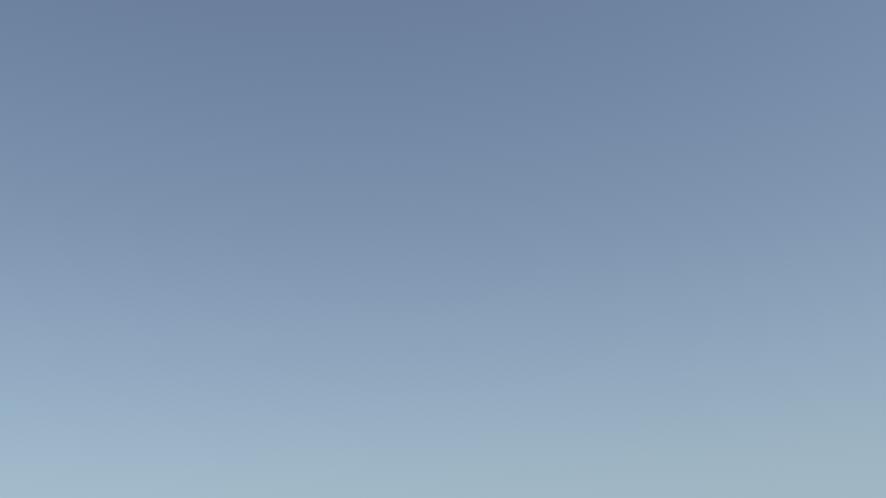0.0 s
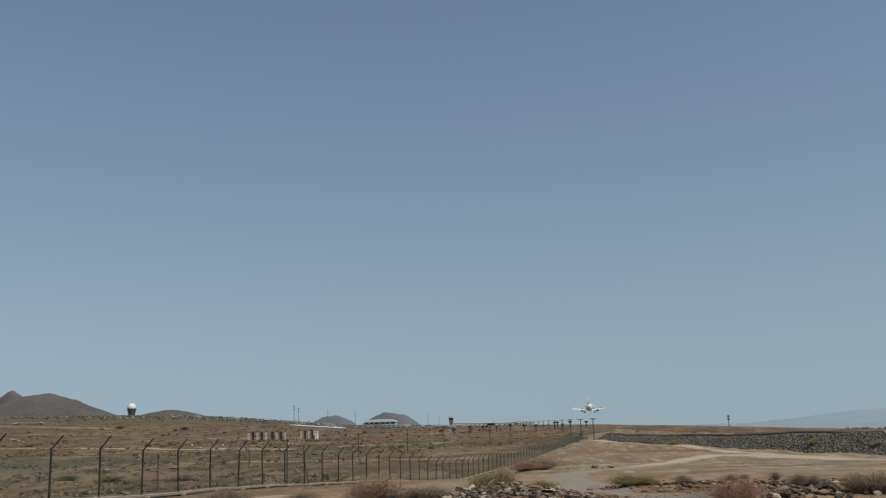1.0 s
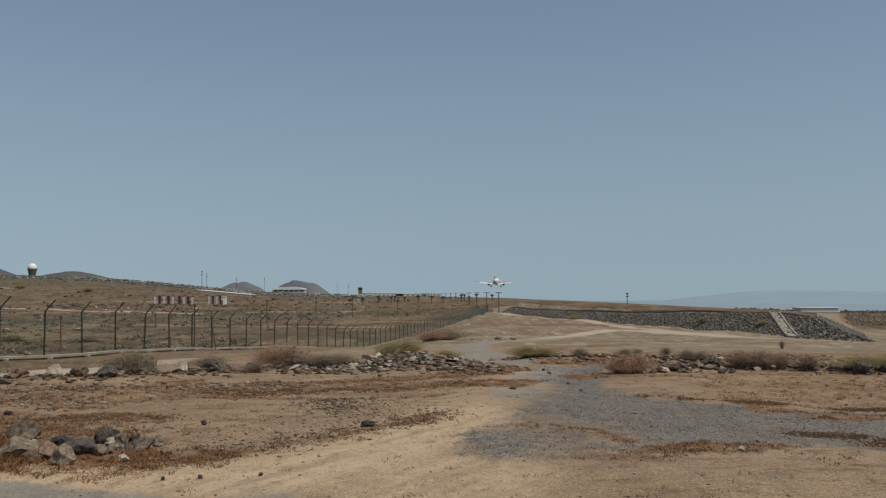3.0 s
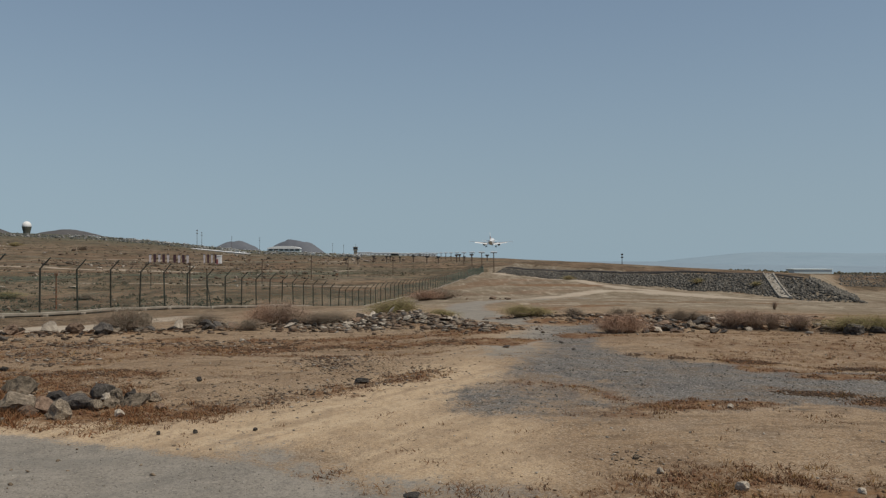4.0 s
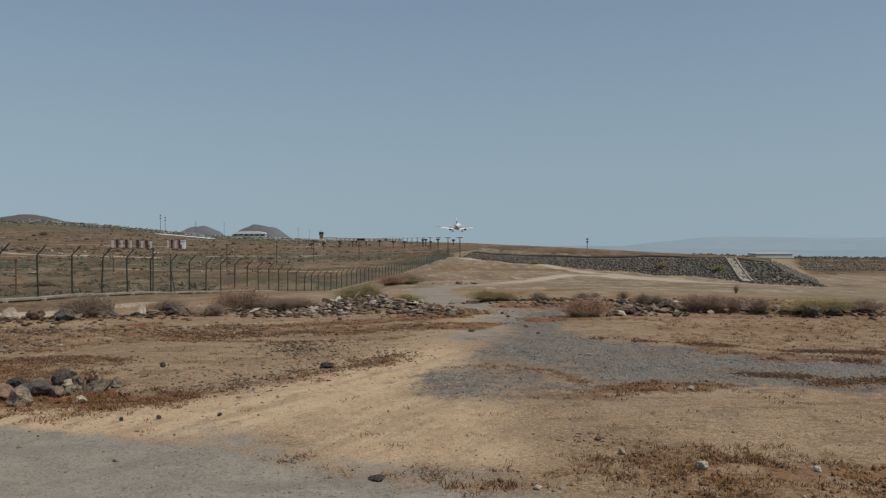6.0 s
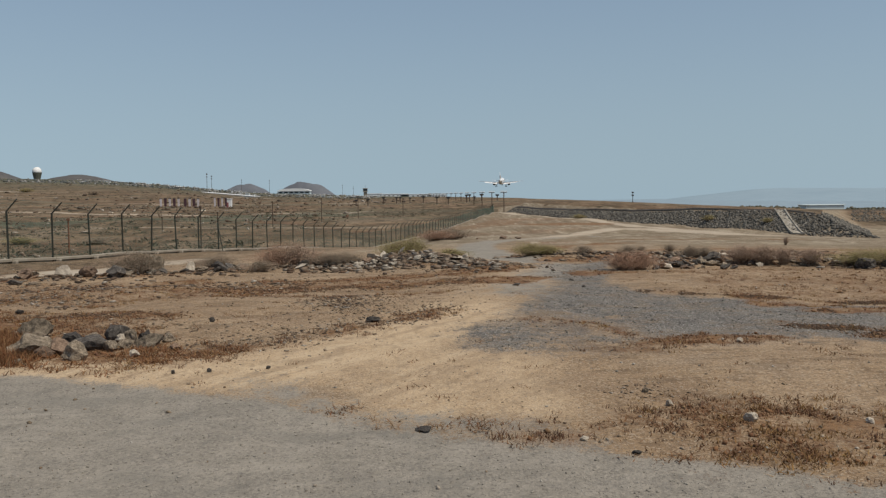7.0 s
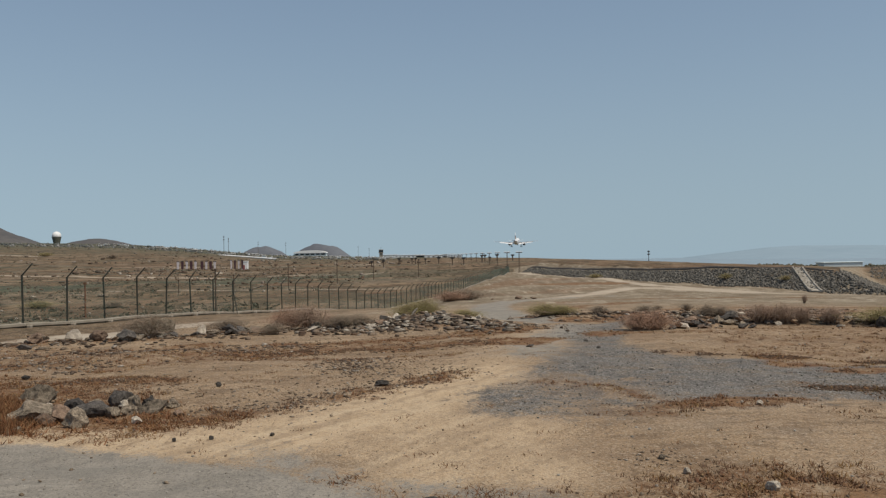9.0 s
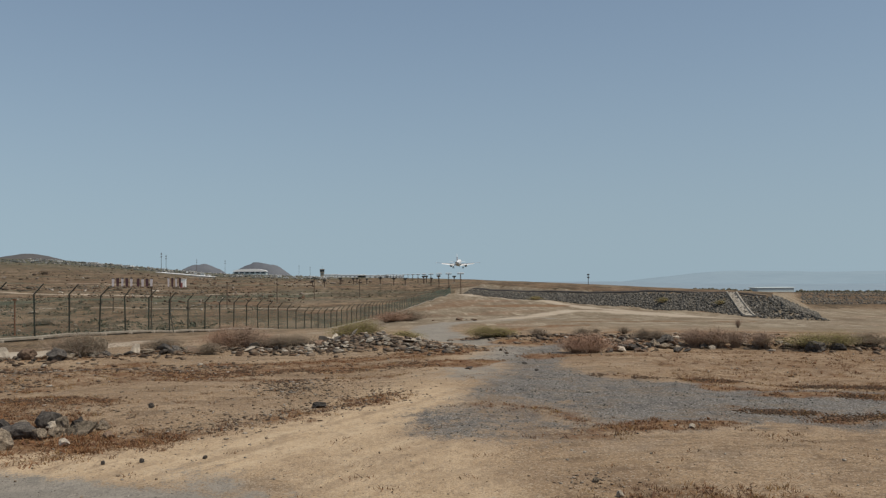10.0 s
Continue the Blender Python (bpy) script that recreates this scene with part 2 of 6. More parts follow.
field = blend(gn, gl, ramp_of(gn, gl, band, 0.50, 0.60, 0, 0.6), field, (0.07, 0.055, 0.038))
field = blend(gn, gl, ramp_of(gn, gl, band, 0.44, 0.35, 0, 0.5), field, (0.25, 0.195, 0.14))
plot = noise_at(gn, gl, 0.045, 4, 0.6, (1, 0.55, 1))
field = blend(gn, gl, ramp_of(gn, gl, plot, 0.52, 0.57, 0, 0.6), field, (0.175, 0.115, 0.075))
field = blend(gn, gl, ramp_of(gn, gl, plot, 0.45, 0.41, 0, 0.5), field, (0.26, 0.21, 0.155))
field = blend(gn, gl, ramp_of(gn, gl, n_mid, 0.56, 0.66, 0, 0.5), field, (0.07, 0.055, 0.038))
tuft = noise_at(gn, gl, 0.45, 8, 0.8, (1, 0.2, 1))
field = blend(gn, gl, ramp_of(gn, gl, tuft, 0.51, 0.58, 0, 0.75), field, (0.06, 0.05, 0.033))
field = blend(gn, gl, ramp_of(gn, gl, tuft, 0.44, 0.39, 0, 0.6), field, (0.30, 0.235, 0.165))
green = blend(gn, gl, ramp_of(gn, gl, n_clump, 0.50, 0.58, 0, 0.7), green, (0.05, 0.055, 0.038))
green = blend(gn, gl, ramp_of(gn, gl, band, 0.47, 0.40, 0, 0.7), green, (0.22, 0.17, 0.12))
field = blend(gn, gl, 1.0, field, (1.1, 1.04, 0.98), "MULTIPLY")
col = dirt
for w, c, soft_k in ((zb[3], field, 0.14), (zb[1], bank, 0.14), (za[2], sand, 0.2), (za[1], gravel, 0.14), (za[0], grey, 0.15), (zb[0], pale, 0.14), (zb[2], green, 0.2), (za[3], scrub, 0.16)):
    col = blend(gn, gl, edged(w, soft_k), col, c)
col = blend(gn, gl, 1.0, col, (0.87, 0.87, 0.87), "MULTIPLY")
gl.new(col, gb.inputs["Base Color"])
bumped(gn, gl, gb, sums(gn, gl, "ADD", sums(gn, gl, "MULTIPLY", n_fine, 1.0), sums(gn, gl, "MULTIPLY", n_grit, 0.35)), 0.75, 0.035)

BASALT = worn("grey_basalt", (0.09, 0.07, 0.05), (0.33, 0.262, 0.19), 6, 40, bump=0.9, dist=0.04, rand=0.3)
DARKROCK = worn("dark_basalt", (0.035, 0.03, 0.027), (0.13, 0.112, 0.095), 6, 40, bump=0.9, dist=0.04, rand=0.3)
REDROCK = worn("rusty_stone", (0.105, 0.068, 0.047), (0.24, 0.165, 0.115), 6, 40, bump=0.6, dist=0.03, rand=0.3)
PALEROCK = worn("pale_stone", (0.30, 0.25, 0.195), (0.50, 0.43, 0.345), 3, 25, bump=0.5, dist=0.03, rand=0.2)
# grey-green sheeting, its colour lifted towards the sky's in place of haze
SHEETING = worn("haze_pale_green_sheeting", (0.50, 0.56, 0.55), (0.57, 0.63, 0.62), 0.1, 2, bump=0)
BLEACHED = worn("bleached_rough_concrete", (0.24, 0.205, 0.16), (0.46, 0.41, 0.34), 1.2, 9, bump=0.6, dist=0.05)
CONCRETE = worn("old_concrete", (0.23, 0.195, 0.15), (0.34, 0.295, 0.235), 1.5, 30, bump=0.3)
POSTGREEN = worn("weathered_green_steel", (0.022, 0.025, 0.019), (0.048, 0.044, 0.033), 4, 60, rough=0.6, bump=0.1)
WIRE = worn("green_coated_wire", (0.06, 0.11, 0.085), (0.085, 0.14, 0.11), 4, 60, rough=0.5, bump=0)
RUST = worn("rusty_red_steel", (0.14, 0.06, 0.032), (0.20, 0.09, 0.05), 5, 50, rough=0.8, bump=0.2)
BROWNSTEEL = worn("brown_steel", (0.075, 0.05, 0.035), (0.12, 0.085, 0.06), 5, 50, rough=0.75, bump=0.1)
REDPAINT = worn("faded_red_paint", (0.25, 0.085, 0.08), (0.32, 0.13, 0.12), 2, 30, rough=0.6, bump=0)
WHITEPAINT = worn("chalky_white_paint", (0.68, 0.66, 0.63), (0.8, 0.79, 0.77), 2, 30, rough=0.6, bump=0)
OLIVEDRAB = worn("olive_drab_paint", (0.085, 0.085, 0.065), (0.14, 0.135, 0.105), 0.2, 2, rough=0.8, bump=0)
DARKSTEEL = worn("dark_steel", (0.03, 0.028, 0.028), (0.06, 0.055, 0.05), 4, 40, rough=0.6, bump=0)
HILLSIDE = worn("bare_hillside", (0.082, 0.078, 0.078), (0.125, 0.113, 0.105), 0.006, 0.05, rough=1, bump=0)
# blue-grey haze mixed into the colour of the farthest hills
FARHILL = worn("haze_tinted_far_hillside", (0.105, 0.11, 0.125), (0.135, 0.14, 0.152), 0.006, 0.05, rough=1, bump=0)
# tree and shed tones greyed and lightened to stand in for haze
FARTREES = island_worn("haze_tinted_far_trees", ((0.10, 0.108, 0.10), (0.14, 0.145, 0.135), (0.115, 0.112, 0.10), (0.24, 0.225, 0.205), (0.42, 0.40, 0.375)))
# blue haze of the distance is put into the island's base colour
FARLAND = worn("haze_tinted_far_land", (0.235, 0.305, 0.355), (0.26, 0.33, 0.38), 0.001, 0.01, rough=1, bump=0, spec=0)
# water colour paled to blue-grey, with the sea haze painted in
SEA = worn("haze_tinted_sea_water", (0.22, 0.28, 0.325), (0.25, 0.31, 0.355), 0.01, 0.1, rough=0.7, bump=0.1, spec=0.1)
RIPRAP = island_worn("riprap_stone", ((0.085, 0.08, 0.072), (0.145, 0.135, 0.118), (0.23, 0.21, 0.18), (0.115, 0.10, 0.083), (0.34, 0.31, 0.265)))
PEBBLES = island_worn("loose_pebbles", ((0.20, 0.148, 0.10), (0.30, 0.225, 0.155), (0.37, 0.285, 0.20), (0.23, 0.155, 0.10), (0.62, 0.55, 0.46)))
# the darkest stone tones also stand in for shaded gaps in the piles
RUBBLE = island_worn("broken_stone", ((0.12, 0.085, 0.06), (0.26, 0.19, 0.135), (0.06, 0.046, 0.036), (0.19, 0.115, 0.072), (0.34, 0.275, 0.205), (0.10, 0.07, 0.05), (0.58, 0.51, 0.42)))
CHIPS = island_worn("grey_gravel_chips", ((0.125, 0.115, 0.10), (0.18, 0.168, 0.148), (0.26, 0.24, 0.21), (0.15, 0.138, 0.12)))
GRIT = island_worn("pale_grit", ((0.30, 0.265, 0.22), (0.40, 0.36, 0.30), (0.20, 0.175, 0.145), (0.56, 0.51, 0.44)))
RUSTGRASS = island_worn("rust_brown_grass", ((0.21, 0.088, 0.038), (0.28, 0.125, 0.055), (0.12, 0.055, 0.03), (0.36, 0.20, 0.09), (0.24, 0.15, 0.085)))
STALKS = island_worn("dark_withered_stalks", ((0.16, 0.08, 0.052), (0.22, 0.12, 0.073), (0.11, 0.057, 0.04), (0.29, 0.18, 0.10)))
DEADMAT = island_worn("dead_plant_mats", ((0.10, 0.063, 0.042), (0.15, 0.093, 0.058), (0.075, 0.048, 0.034), (0.20, 0.13, 0.075)))
OCHRE = island_worn("ochre_dry_grass", ((0.30, 0.17, 0.065), (0.37, 0.225, 0.09), (0.24, 0.125, 0.05), (0.42, 0.28, 0.13)))
SLABROCK = worn("bleached_slab_stone", (0.20, 0.165, 0.13), (0.46, 0.40, 0.32), 5, 40, bump=0.7, dist=0.03, rand=0.35)
DRYGRASS = island_worn("dry_red_scrub", ((0.20, 0.095, 0.05), (0.28, 0.15, 0.074), (0.13, 0.065, 0.04), (0.35, 0.23, 0.12)))
TWIG = island_worn("bare_twigs", ((0.31, 0.215, 0.15), (0.45, 0.325, 0.235), (0.36, 0.26, 0.185)))
DEADLEAF = island_worn("withered_leaves", ((0.40, 0.275, 0.20), (0.50, 0.36, 0.26), (0.34, 0.225, 0.16)))
GREYLEAF = island_worn("grey_dry_leaves", ((0.25, 0.20, 0.14), (0.34, 0.28, 0.205), (0.20, 0.165, 0.12)))
FIELDLEAF = island_worn("field_leaves", ((0.085, 0.075, 0.05), (0.14, 0.13, 0.09), (0.10, 0.10, 0.068), (0.20, 0.165, 0.11)))
GREENLEAF = island_worn("yellow_green_leaves", ((0.29, 0.25, 0.10), (0.41, 0.355, 0.15), (0.35, 0.295, 0.125), (0.26, 0.205, 0.10)))
REDLEAF = island_worn("reddish_dry_leaves", ((0.40, 0.225, 0.145), (0.50, 0.305, 0.20), (0.32, 0.175, 0.115)))
FUSELAGE = worn("white_aircraft_paint", (0.74, 0.73, 0.71), (0.8, 0.79, 0.78), 0.3, 3, rough=0.35, bump=0, spec=0.5)
WINGSKIN = worn("grey_wing_skin", (0.34, 0.34, 0.34), (0.42, 0.42, 0.42), 0.3, 3, rough=0.35, metal=0.3, bump=0, spec=0.5)
BARESKIN = worn("polished_leading_edge", (0.7, 0.7, 0.7), (0.78, 0.78, 0.78), 0.3, 3, rough=0.25, metal=0.8, bump=0)
RUBBER = worn("black_rubber", (0.015, 0.015, 0.015), (0.03, 0.03, 0.03), 3, 20, rough=0.8, bump=0)
FINRED = worn("dark_red_emblem", (0.30, 0.02, 0.02), (0.34, 0.03, 0.03), 0.3, 3, rough=0.4, bump=0)
FINGOLD = worn("golden_yellow_emblem", (0.72, 0.42, 0.04), (0.78, 0.48, 0.06), 0.3, 3, rough=0.4, bump=0)
GLASS, ggn, ggl, ggb = nodes_of("dark_glass", 0.08, 0, 0.5)
ggb.inputs["Base Color"].default_value = (0.03, 0.04, 0.05, 1)


# ---- building helpers ----
def part(name, bm, material, parent=None, label="", smooth=False):
    """Links a bmesh as one mesh object, under a thing or a part."""
    me = bpy.data.meshes.new(name)
    bm.to_mesh(me)
    bm.free()
    if smooth:
        me.shade_smooth()
    me.materials.append(material)
    ob = new(name, me)
    if parent:
        ob.parent = parent
    if label:
        ob["label"] = label
    return ob


def array_mesh(name, verts, tris, material):
    """A mesh from numpy arrays, n x 3 points and m x 3 or m x 4 corners."""
    me = bpy.data.meshes.new(name)
    k = tris.shape[1]
    me.vertices.add(len(verts))
    me.vertices.foreach_set("co", np.asarray(verts, np.float32).ravel())
    me.loops.add(tris.size)
    me.loops.foreach_set("vertex_index", np.asarray(tris, np.int32).ravel())
    me.polygons.add(len(tris))
    me.polygons.foreach_set("loop_start", np.arange(0, tris.size, k, dtype=np.int32))
    me.polygons.foreach_set("loop_total", np.full(len(tris), k, np.int32))
    me.update(calc_edges=True)
    me.validate()
    me.materials.append(material)
    return me


def box(bm, sx, sy, sz, x=0, y=0, z=0, rot=None, bevel=0.0):
    """A box that stands on z."""
    r = bmesh.ops.create_cube(bm, size=1)
    vs = r["verts"]
    m = Matrix.Translation((x, y, z + sz / 2)) @ (rot or Matrix.Identity(4)) @ Matrix.Diagonal((sx, sy, sz, 1))
    bmesh.ops.transform(bm, matrix=m, verts=vs)
    if bevel:
        es = list({e for v in vs for e in v.link_edges})
        bmesh.ops.bevel(bm, geom=es, offset=bevel, segments=1, affect="EDGES")


def rod(bm, a, b, r1, r2=None, seg=6, caps=True):
    a, b = Vector(a), Vector(b)
    d = b - a
    q = d.to_track_quat("Z", "Y").to_matrix().to_4x4()
    r = bmesh.ops.create_cone(bm, cap_ends=caps, segments=seg, radius1=r1, radius2=r1 if r2 is None else r2, depth=d.length)
    bmesh.ops.transform(bm, matrix=Matrix.Translation((a + b) / 2) @ q, verts=r["verts"])


def thing(name, at, label, category, group="", rz=0.0, kind=""):
    e = new(name)
    e.matrix_basis = pose(*at, 0, 0, rz)
    return tagged(e, label, category, group, kind)


# ---- the lie of the land ----
PD = [0, 9, 20, 37, 56, 76, 95, 112, 140, 300, 5000]
PL = [0, 0, -0.22, -1.08, -2.08, -3.3, -4.9, -5.4, -5.8, -5.8, -5.8]
PR = [0, 0, -0.2, -0.9, -1.75, -2.7, -3.7, -4.6, -5.8, -5.8, -5.8]
FAR_U = [-0.6, -0.49, -0.36, -0.30, -0.24, -0.177, -0.14, -0.02, 0.135, 0.26, 0.384, 0.49, 0.6]
FAR_E = [0.0187, 0.0156, 0.0125, 0.0106, 0.0062, 0, -0.0037, -0.0081, -0.0118, -0.0168, -0.0224, -0.0256, -0.0256]
BERM_L = [(-8.5, 18.2), (-7.2, 18.9), (-5.4, 19.4), (-3.7, 20.9), (-3.0, 21.6), (-1.3, 22.0), (0.3, 22.0), (1.6, 21.3), (2.3, 20.6)]
BERM_R = [(5.9, 21.9), (6.9, 20.9), (8.0, 22.0), (9.4, 21.2), (10.3, 19.6), (11.8, 18.6), (14, 17.8)]
BERM_M = [(4.6, 25.4), (6.0, 25.2), (8.0, 25.4), (10.5, 25.6), (13, 25)]


def ss(a, b, x):
    t = np.clip((x - a) / (b - a), 0, 1)
    return t * t * (3 - 2 * t)


def hashed(i, j):
    v = np.sin(i * 127.1 + j * 311.7) * 43758.5453
    return v - np.floor(v)


def vnoise(x, y):
    """Smooth value noise, 0 to 1."""
    i, j = np.floor(x), np.floor(y)
    u, v = x - i, y - j
    u, v = u * u * (3 - 2 * u), v * v * (3 - 2 * v)
    return (hashed(i, j) * (1 - u) + hashed(i + 1, j) * u) * (1 - v) + (hashed(i, j + 1) * (1 - u) + hashed(i + 1, j + 1) * u) * v


def off_line(x, y, line):
    """How far (x, y) lies from a line of points."""
    best = np.full(np.shape(x), 1e9)
    for (ax, ay), (bx, by) in zip(line, line[1:]):
        dx, dy = bx - ax, by - ay
        t = np.clip(((x - ax) * dx + (y - ay) * dy) / (dx * dx + dy * dy), 0, 1)
        best = np.minimum(best, np.hypot(x - ax - t * dx, y - ay - t * dy))
    return best


def inside(x, y, poly):
    """How far inside a polygon (x, y) lies; outside it is negative."""
    odd = np.zeros(np.shape(x), bool)
    for (ax, ay), (bx, by) in zip(poly, poly[1:] + poly[:1]):
        cross = (ay > y) != (by > y)
        odd ^= cross & (x < (bx - ax) * (y - ay) / (by - ay + 1e-12) + ax)
    d = off_line(x, y, poly + poly[:1])
    return np.where(odd, d, -d)


def plateau(x, y):
    """How far (x, y) lies behind the foot of the runway embankment, in parts of its slope."""
    s1 = ((x - 35) * 0.9814 + (y - 262) * 0.1923) / (5.5 + np.maximum(0, y - 262) * 0.8)
    s2 = (-(x - 64) * 0.8988 + (y - 114) * 0.4384) / 7.0
    return np.minimum(s1, s2)


def height(x, y):
    x, y = np.asarray(x, float), np.asarray(y, float)
    d = np.hypot(x, y) + 1e-9
    u = np.clip(np.where(y > 0, x / np.maximum(y, 1e-3), np.sign(x) * 0.6), -0.6, 0.6)
    k = ss(-0.02, 0.07, u)
    z = np.interp(d, PD, PL) * (1 - k) + np.interp(d, PD, PR) * k
    z = z + np.where(y > 60, (-2.9 - z) * np.clip(plateau(x, y), 0, 1), 0)
    k = ss(250, 1000, d)
    far_z = 1.6 + d * (np.interp(u, FAR_U, FAR_E) - 0.0038 * (1 - ss(650, 2300, d)) * ss(0.06, -0.06, u))
    z = z * (1 - k) + far_z * k
    z = np.where(d > 120, np.minimum(z, far_z - 0.2), z)
    z = z + 0.08 * np.exp(-(off_line(x, y, BERM_L) / 0.8) ** 2) + 0.12 * np.exp(-(off_line(x, y, BERM_R) / 0.8) ** 2)
    z = z + 0.34 * np.exp(-(np.hypot(x - 0.7, (y - 23.6) * 0.8) / 1.5) ** 2)
    z = z + 0.12 * np.exp(-(off_line(x, y, BERM_M) / 0.7) ** 2)
    rough = (vnoise(x * 0.45, y * 0.45) - 0.5) * 0.12 * ss(6, 14, d) + (vnoise(x * 1.7, y * 1.7) - 0.5) * 0.035 + (vnoise(x * 5.3, y * 5.3) - 0.5) * 0.014
    rough = rough + (vnoise(x * 0.09, y * 0.09) - 0.5) * 0.5 * ss(60, 160, d) + (vnoise(x * 0.013 + 7, y * 0.013) - 0.5) * 1.3 * ss(300, 800, d)
    return z + rough


def ground_z(x, y):
    return float(height(x, y))


# ---- what covers the ground ----
EDGE_X = [-30, -8, -4.3, -3.3, -2.6, -1.8, -1.0, -0.5, -0.1, 0.3, 0.8, 1.3, 1.8, 2.5, 6, 30]
EDGE_Y = [11, 9.2, 8.4, 8.0, 7.7, 7.3, 6.9, 6.3, 5.85, 5.65, 5.46, 5.24, 4.96, 4.44, 2.6, -8]
PATCH = [(0.5, 8.9), (0.85, 10.0), (1.2, 11.1), (1.5, 12.3), (2.05, 13.9), (2.6, 16.2), (3.1, 19.1), (3.8, 22.0), (5.3, 21.4), (4.3, 17.3), (4.0, 15.1), (4.3, 14.1), (5.3, 13.1),
         (6.2, 12.4), (9, 10.8), (14, 9.5), (12, 7.4), (5.4, 8.85), (4.4, 9.0), (3.5, 8.75), (2.5, 8.4), (1.9, 8.2), (1.4, 8.35), (0.9, 8.55)]
SANDY = [(-4.5, 8.1), (-1.6, 8.0), (-0.6, 8.6), (0.2, 9.8), (0.9, 11.6), (1.7, 14.2), (2.6, 17.5), (3.3, 20)]
LANE = [(1.9, 13.8), (2.6, 16.5), (3.3, 19), (4.3, 21.8)]
ROAD = [(3.7, 23.4), (3.4, 25.5), (3.4, 31), (3.7, 38), (5.0, 48), (7.2, 58), (11, 70), (17, 88), (26, 112)]
BANKROAD = [(9.5, 60), (15, 86), (22, 116), (32.3, 145.6), (40, 153.3), (44.4, 151.3), (47.5, 143), (52, 130)]
TOPROAD = [(32, 262), (34.9, 251.5), (40.2, 236), (44.7, 213.7), (46, 185.5), (46.5, 160), (49, 146.5), (52, 132), (60, 112), (70, 96)]
LEFTTRACK = [(-24, 14.5), (-12, 18.2), (-8.8, 20), (-8.1, 22), (-7.7, 25.5), (-7.1, 29.7), (-6.7, 34)]
PILE = [(-1.8, 21.6), (-0.5, 21.8), (0.6, 22.2), (1.4, 21.6), (2.3, 20.6)]
SCRUBS_A = [[(-7, 13), (-5.3, 12.5), (-3.6, 11.9), (-2.9, 11.2), (-2.6, 10.2), (-2.0, 9.6), (-1.1, 9.9), (-0.9, 9.5), (-1.8, 8.5), (-2.4, 8.0), (-3.3, 8.05), (-5, 8.6), (-8, 9.4)],
            [(1.0, 6.1), (1.4, 6.6), (2.2, 6.95), (3.1, 6.75), (3.9, 6.5), (6, 5.8), (5.5, 3.9), (3.2, 4.3), (2.3, 4.75), (1.5, 5.25), (0.9, 5.6)],
            [(-12, 19), (-7, 18.4), (-4, 18.6), (-1, 18.2), (1.5, 18.6), (0.5, 16.4), (-1.5, 15.2), (-3.2, 13.6), (-7, 13.6), (-12, 13.4)],
            [(5.2, 17.6), (5.2, 13.8), (7, 12.4), (16, 9.6), (20, 16), (12, 20), (6, 20.8)]]
SCRUB_LINES = [(BERM_L, 0.6, 0.62), (PILE, 0.9, 0.62), (BERM_R, 0.5, 0.6), ([(-4.2, 17.9), (-2, 18.0), (0.4, 18.2), (2.3, 18.9)], 0.5, 0.7), ([(0.6, 19.0), (2.2, 19.6), (2.7, 20.4)], 0.6, 0.8),
               ([(-3.6, 16.2), (-1.2, 16.5), (0.3, 16.6), (1.5, 16.7), (2.2, 16.5)], 0.62, 0.9), ([(1.5, 18.2), (2.5, 20.4), (3.0, 22.4)], 0.3, 0.8),
               ([(2.05, 9.1), (2.5, 9.05), (3.3, 9.2), (4.1, 9.4)], 0.42, 0.66), ([(1.9, 11.1), (2.3, 10.8), (2.65, 10.2), (2.56, 9.4)], 0.5, 0.47),
               ([(4.75, 10.15), (5.35, 9.95)], 0.2, 1.0), ([(5.3, 9.5), (5.9, 9.65), (7.5, 9.3)], 0.24, 0.85),
               ([(4.1, 14.3), (4.9, 13.9)], 0.16, 0.9), ([(5.4, 13.8), (5.95, 13.1), (6.75, 12.45), (7.5, 12.2), (9, 11.2)], 0.32, 0.95), ([(5.4, 12.35), (6.25, 12.25)], 0.2, 1.0), ([(5.9, 11.55), (6.7, 11.05)], 0.22, 1.0),
               ([(4.2, 18.4), (5.2, 18.0), (6.0, 18.2)], 0.5, 0.8), ([(-6.5, 13.2), (-4.4, 12.9), (-2.9, 12.0)], 0.3, 0.7),
               ([(2.0, 21.3), (3.2, 22.7), (4.2, 23.0), (5.4, 22.6)], 0.22, 0.75), ([(5.3, 23.4), (7, 24.4), (10, 24.2), (13, 23)], 1.4, 0.85), ([(1.6, 27), (3.0, 24), (3.2, 22)], 0.35, 0.7), ([(5, 34), (9, 42), (14, 50)], 0.8, 0.7),
               ([(-7.1, 14.8), (-5.2, 14.6), (-4.5, 13.8)], 0.35, 0.7), ([(-5.1, 12.3), (-3.1, 11.9)], 0.25, 0.7),
               ([(-2.2, 8.85), (-1.8, 9.1), (-1.3, 9.65), (-0.7, 10.2), (0.1, 11.05), (0.6, 11.8)], 0.24, 0.75),
               ([(-3.1, 15.4), (-0.7, 14.0), (0.7, 14.5)], 0.2, 0.7), ([(4.6, 27), (9, 28.5), (14, 29)], 1.4, 0.72), ([(8, 33), (13, 34), (20, 33)], 1.0, 0.62),
               ([(33, 180), (36.5, 182), (40, 180)], 6.0, 0.72), ([(12, 160), (20, 176), (27, 200)], 4.0, 0.5), ([(14, 62), (24, 66), (34, 72)], 2.6, 0.58), ([(20, 98), (34, 104), (44, 100)], 4.0, 0.58), ([(0.85, 5.62), (1.15, 5.6)], 0.1, 0.85), ([(2.0, 5.25), (2.4, 5.1)], 0.12, 0.85)]
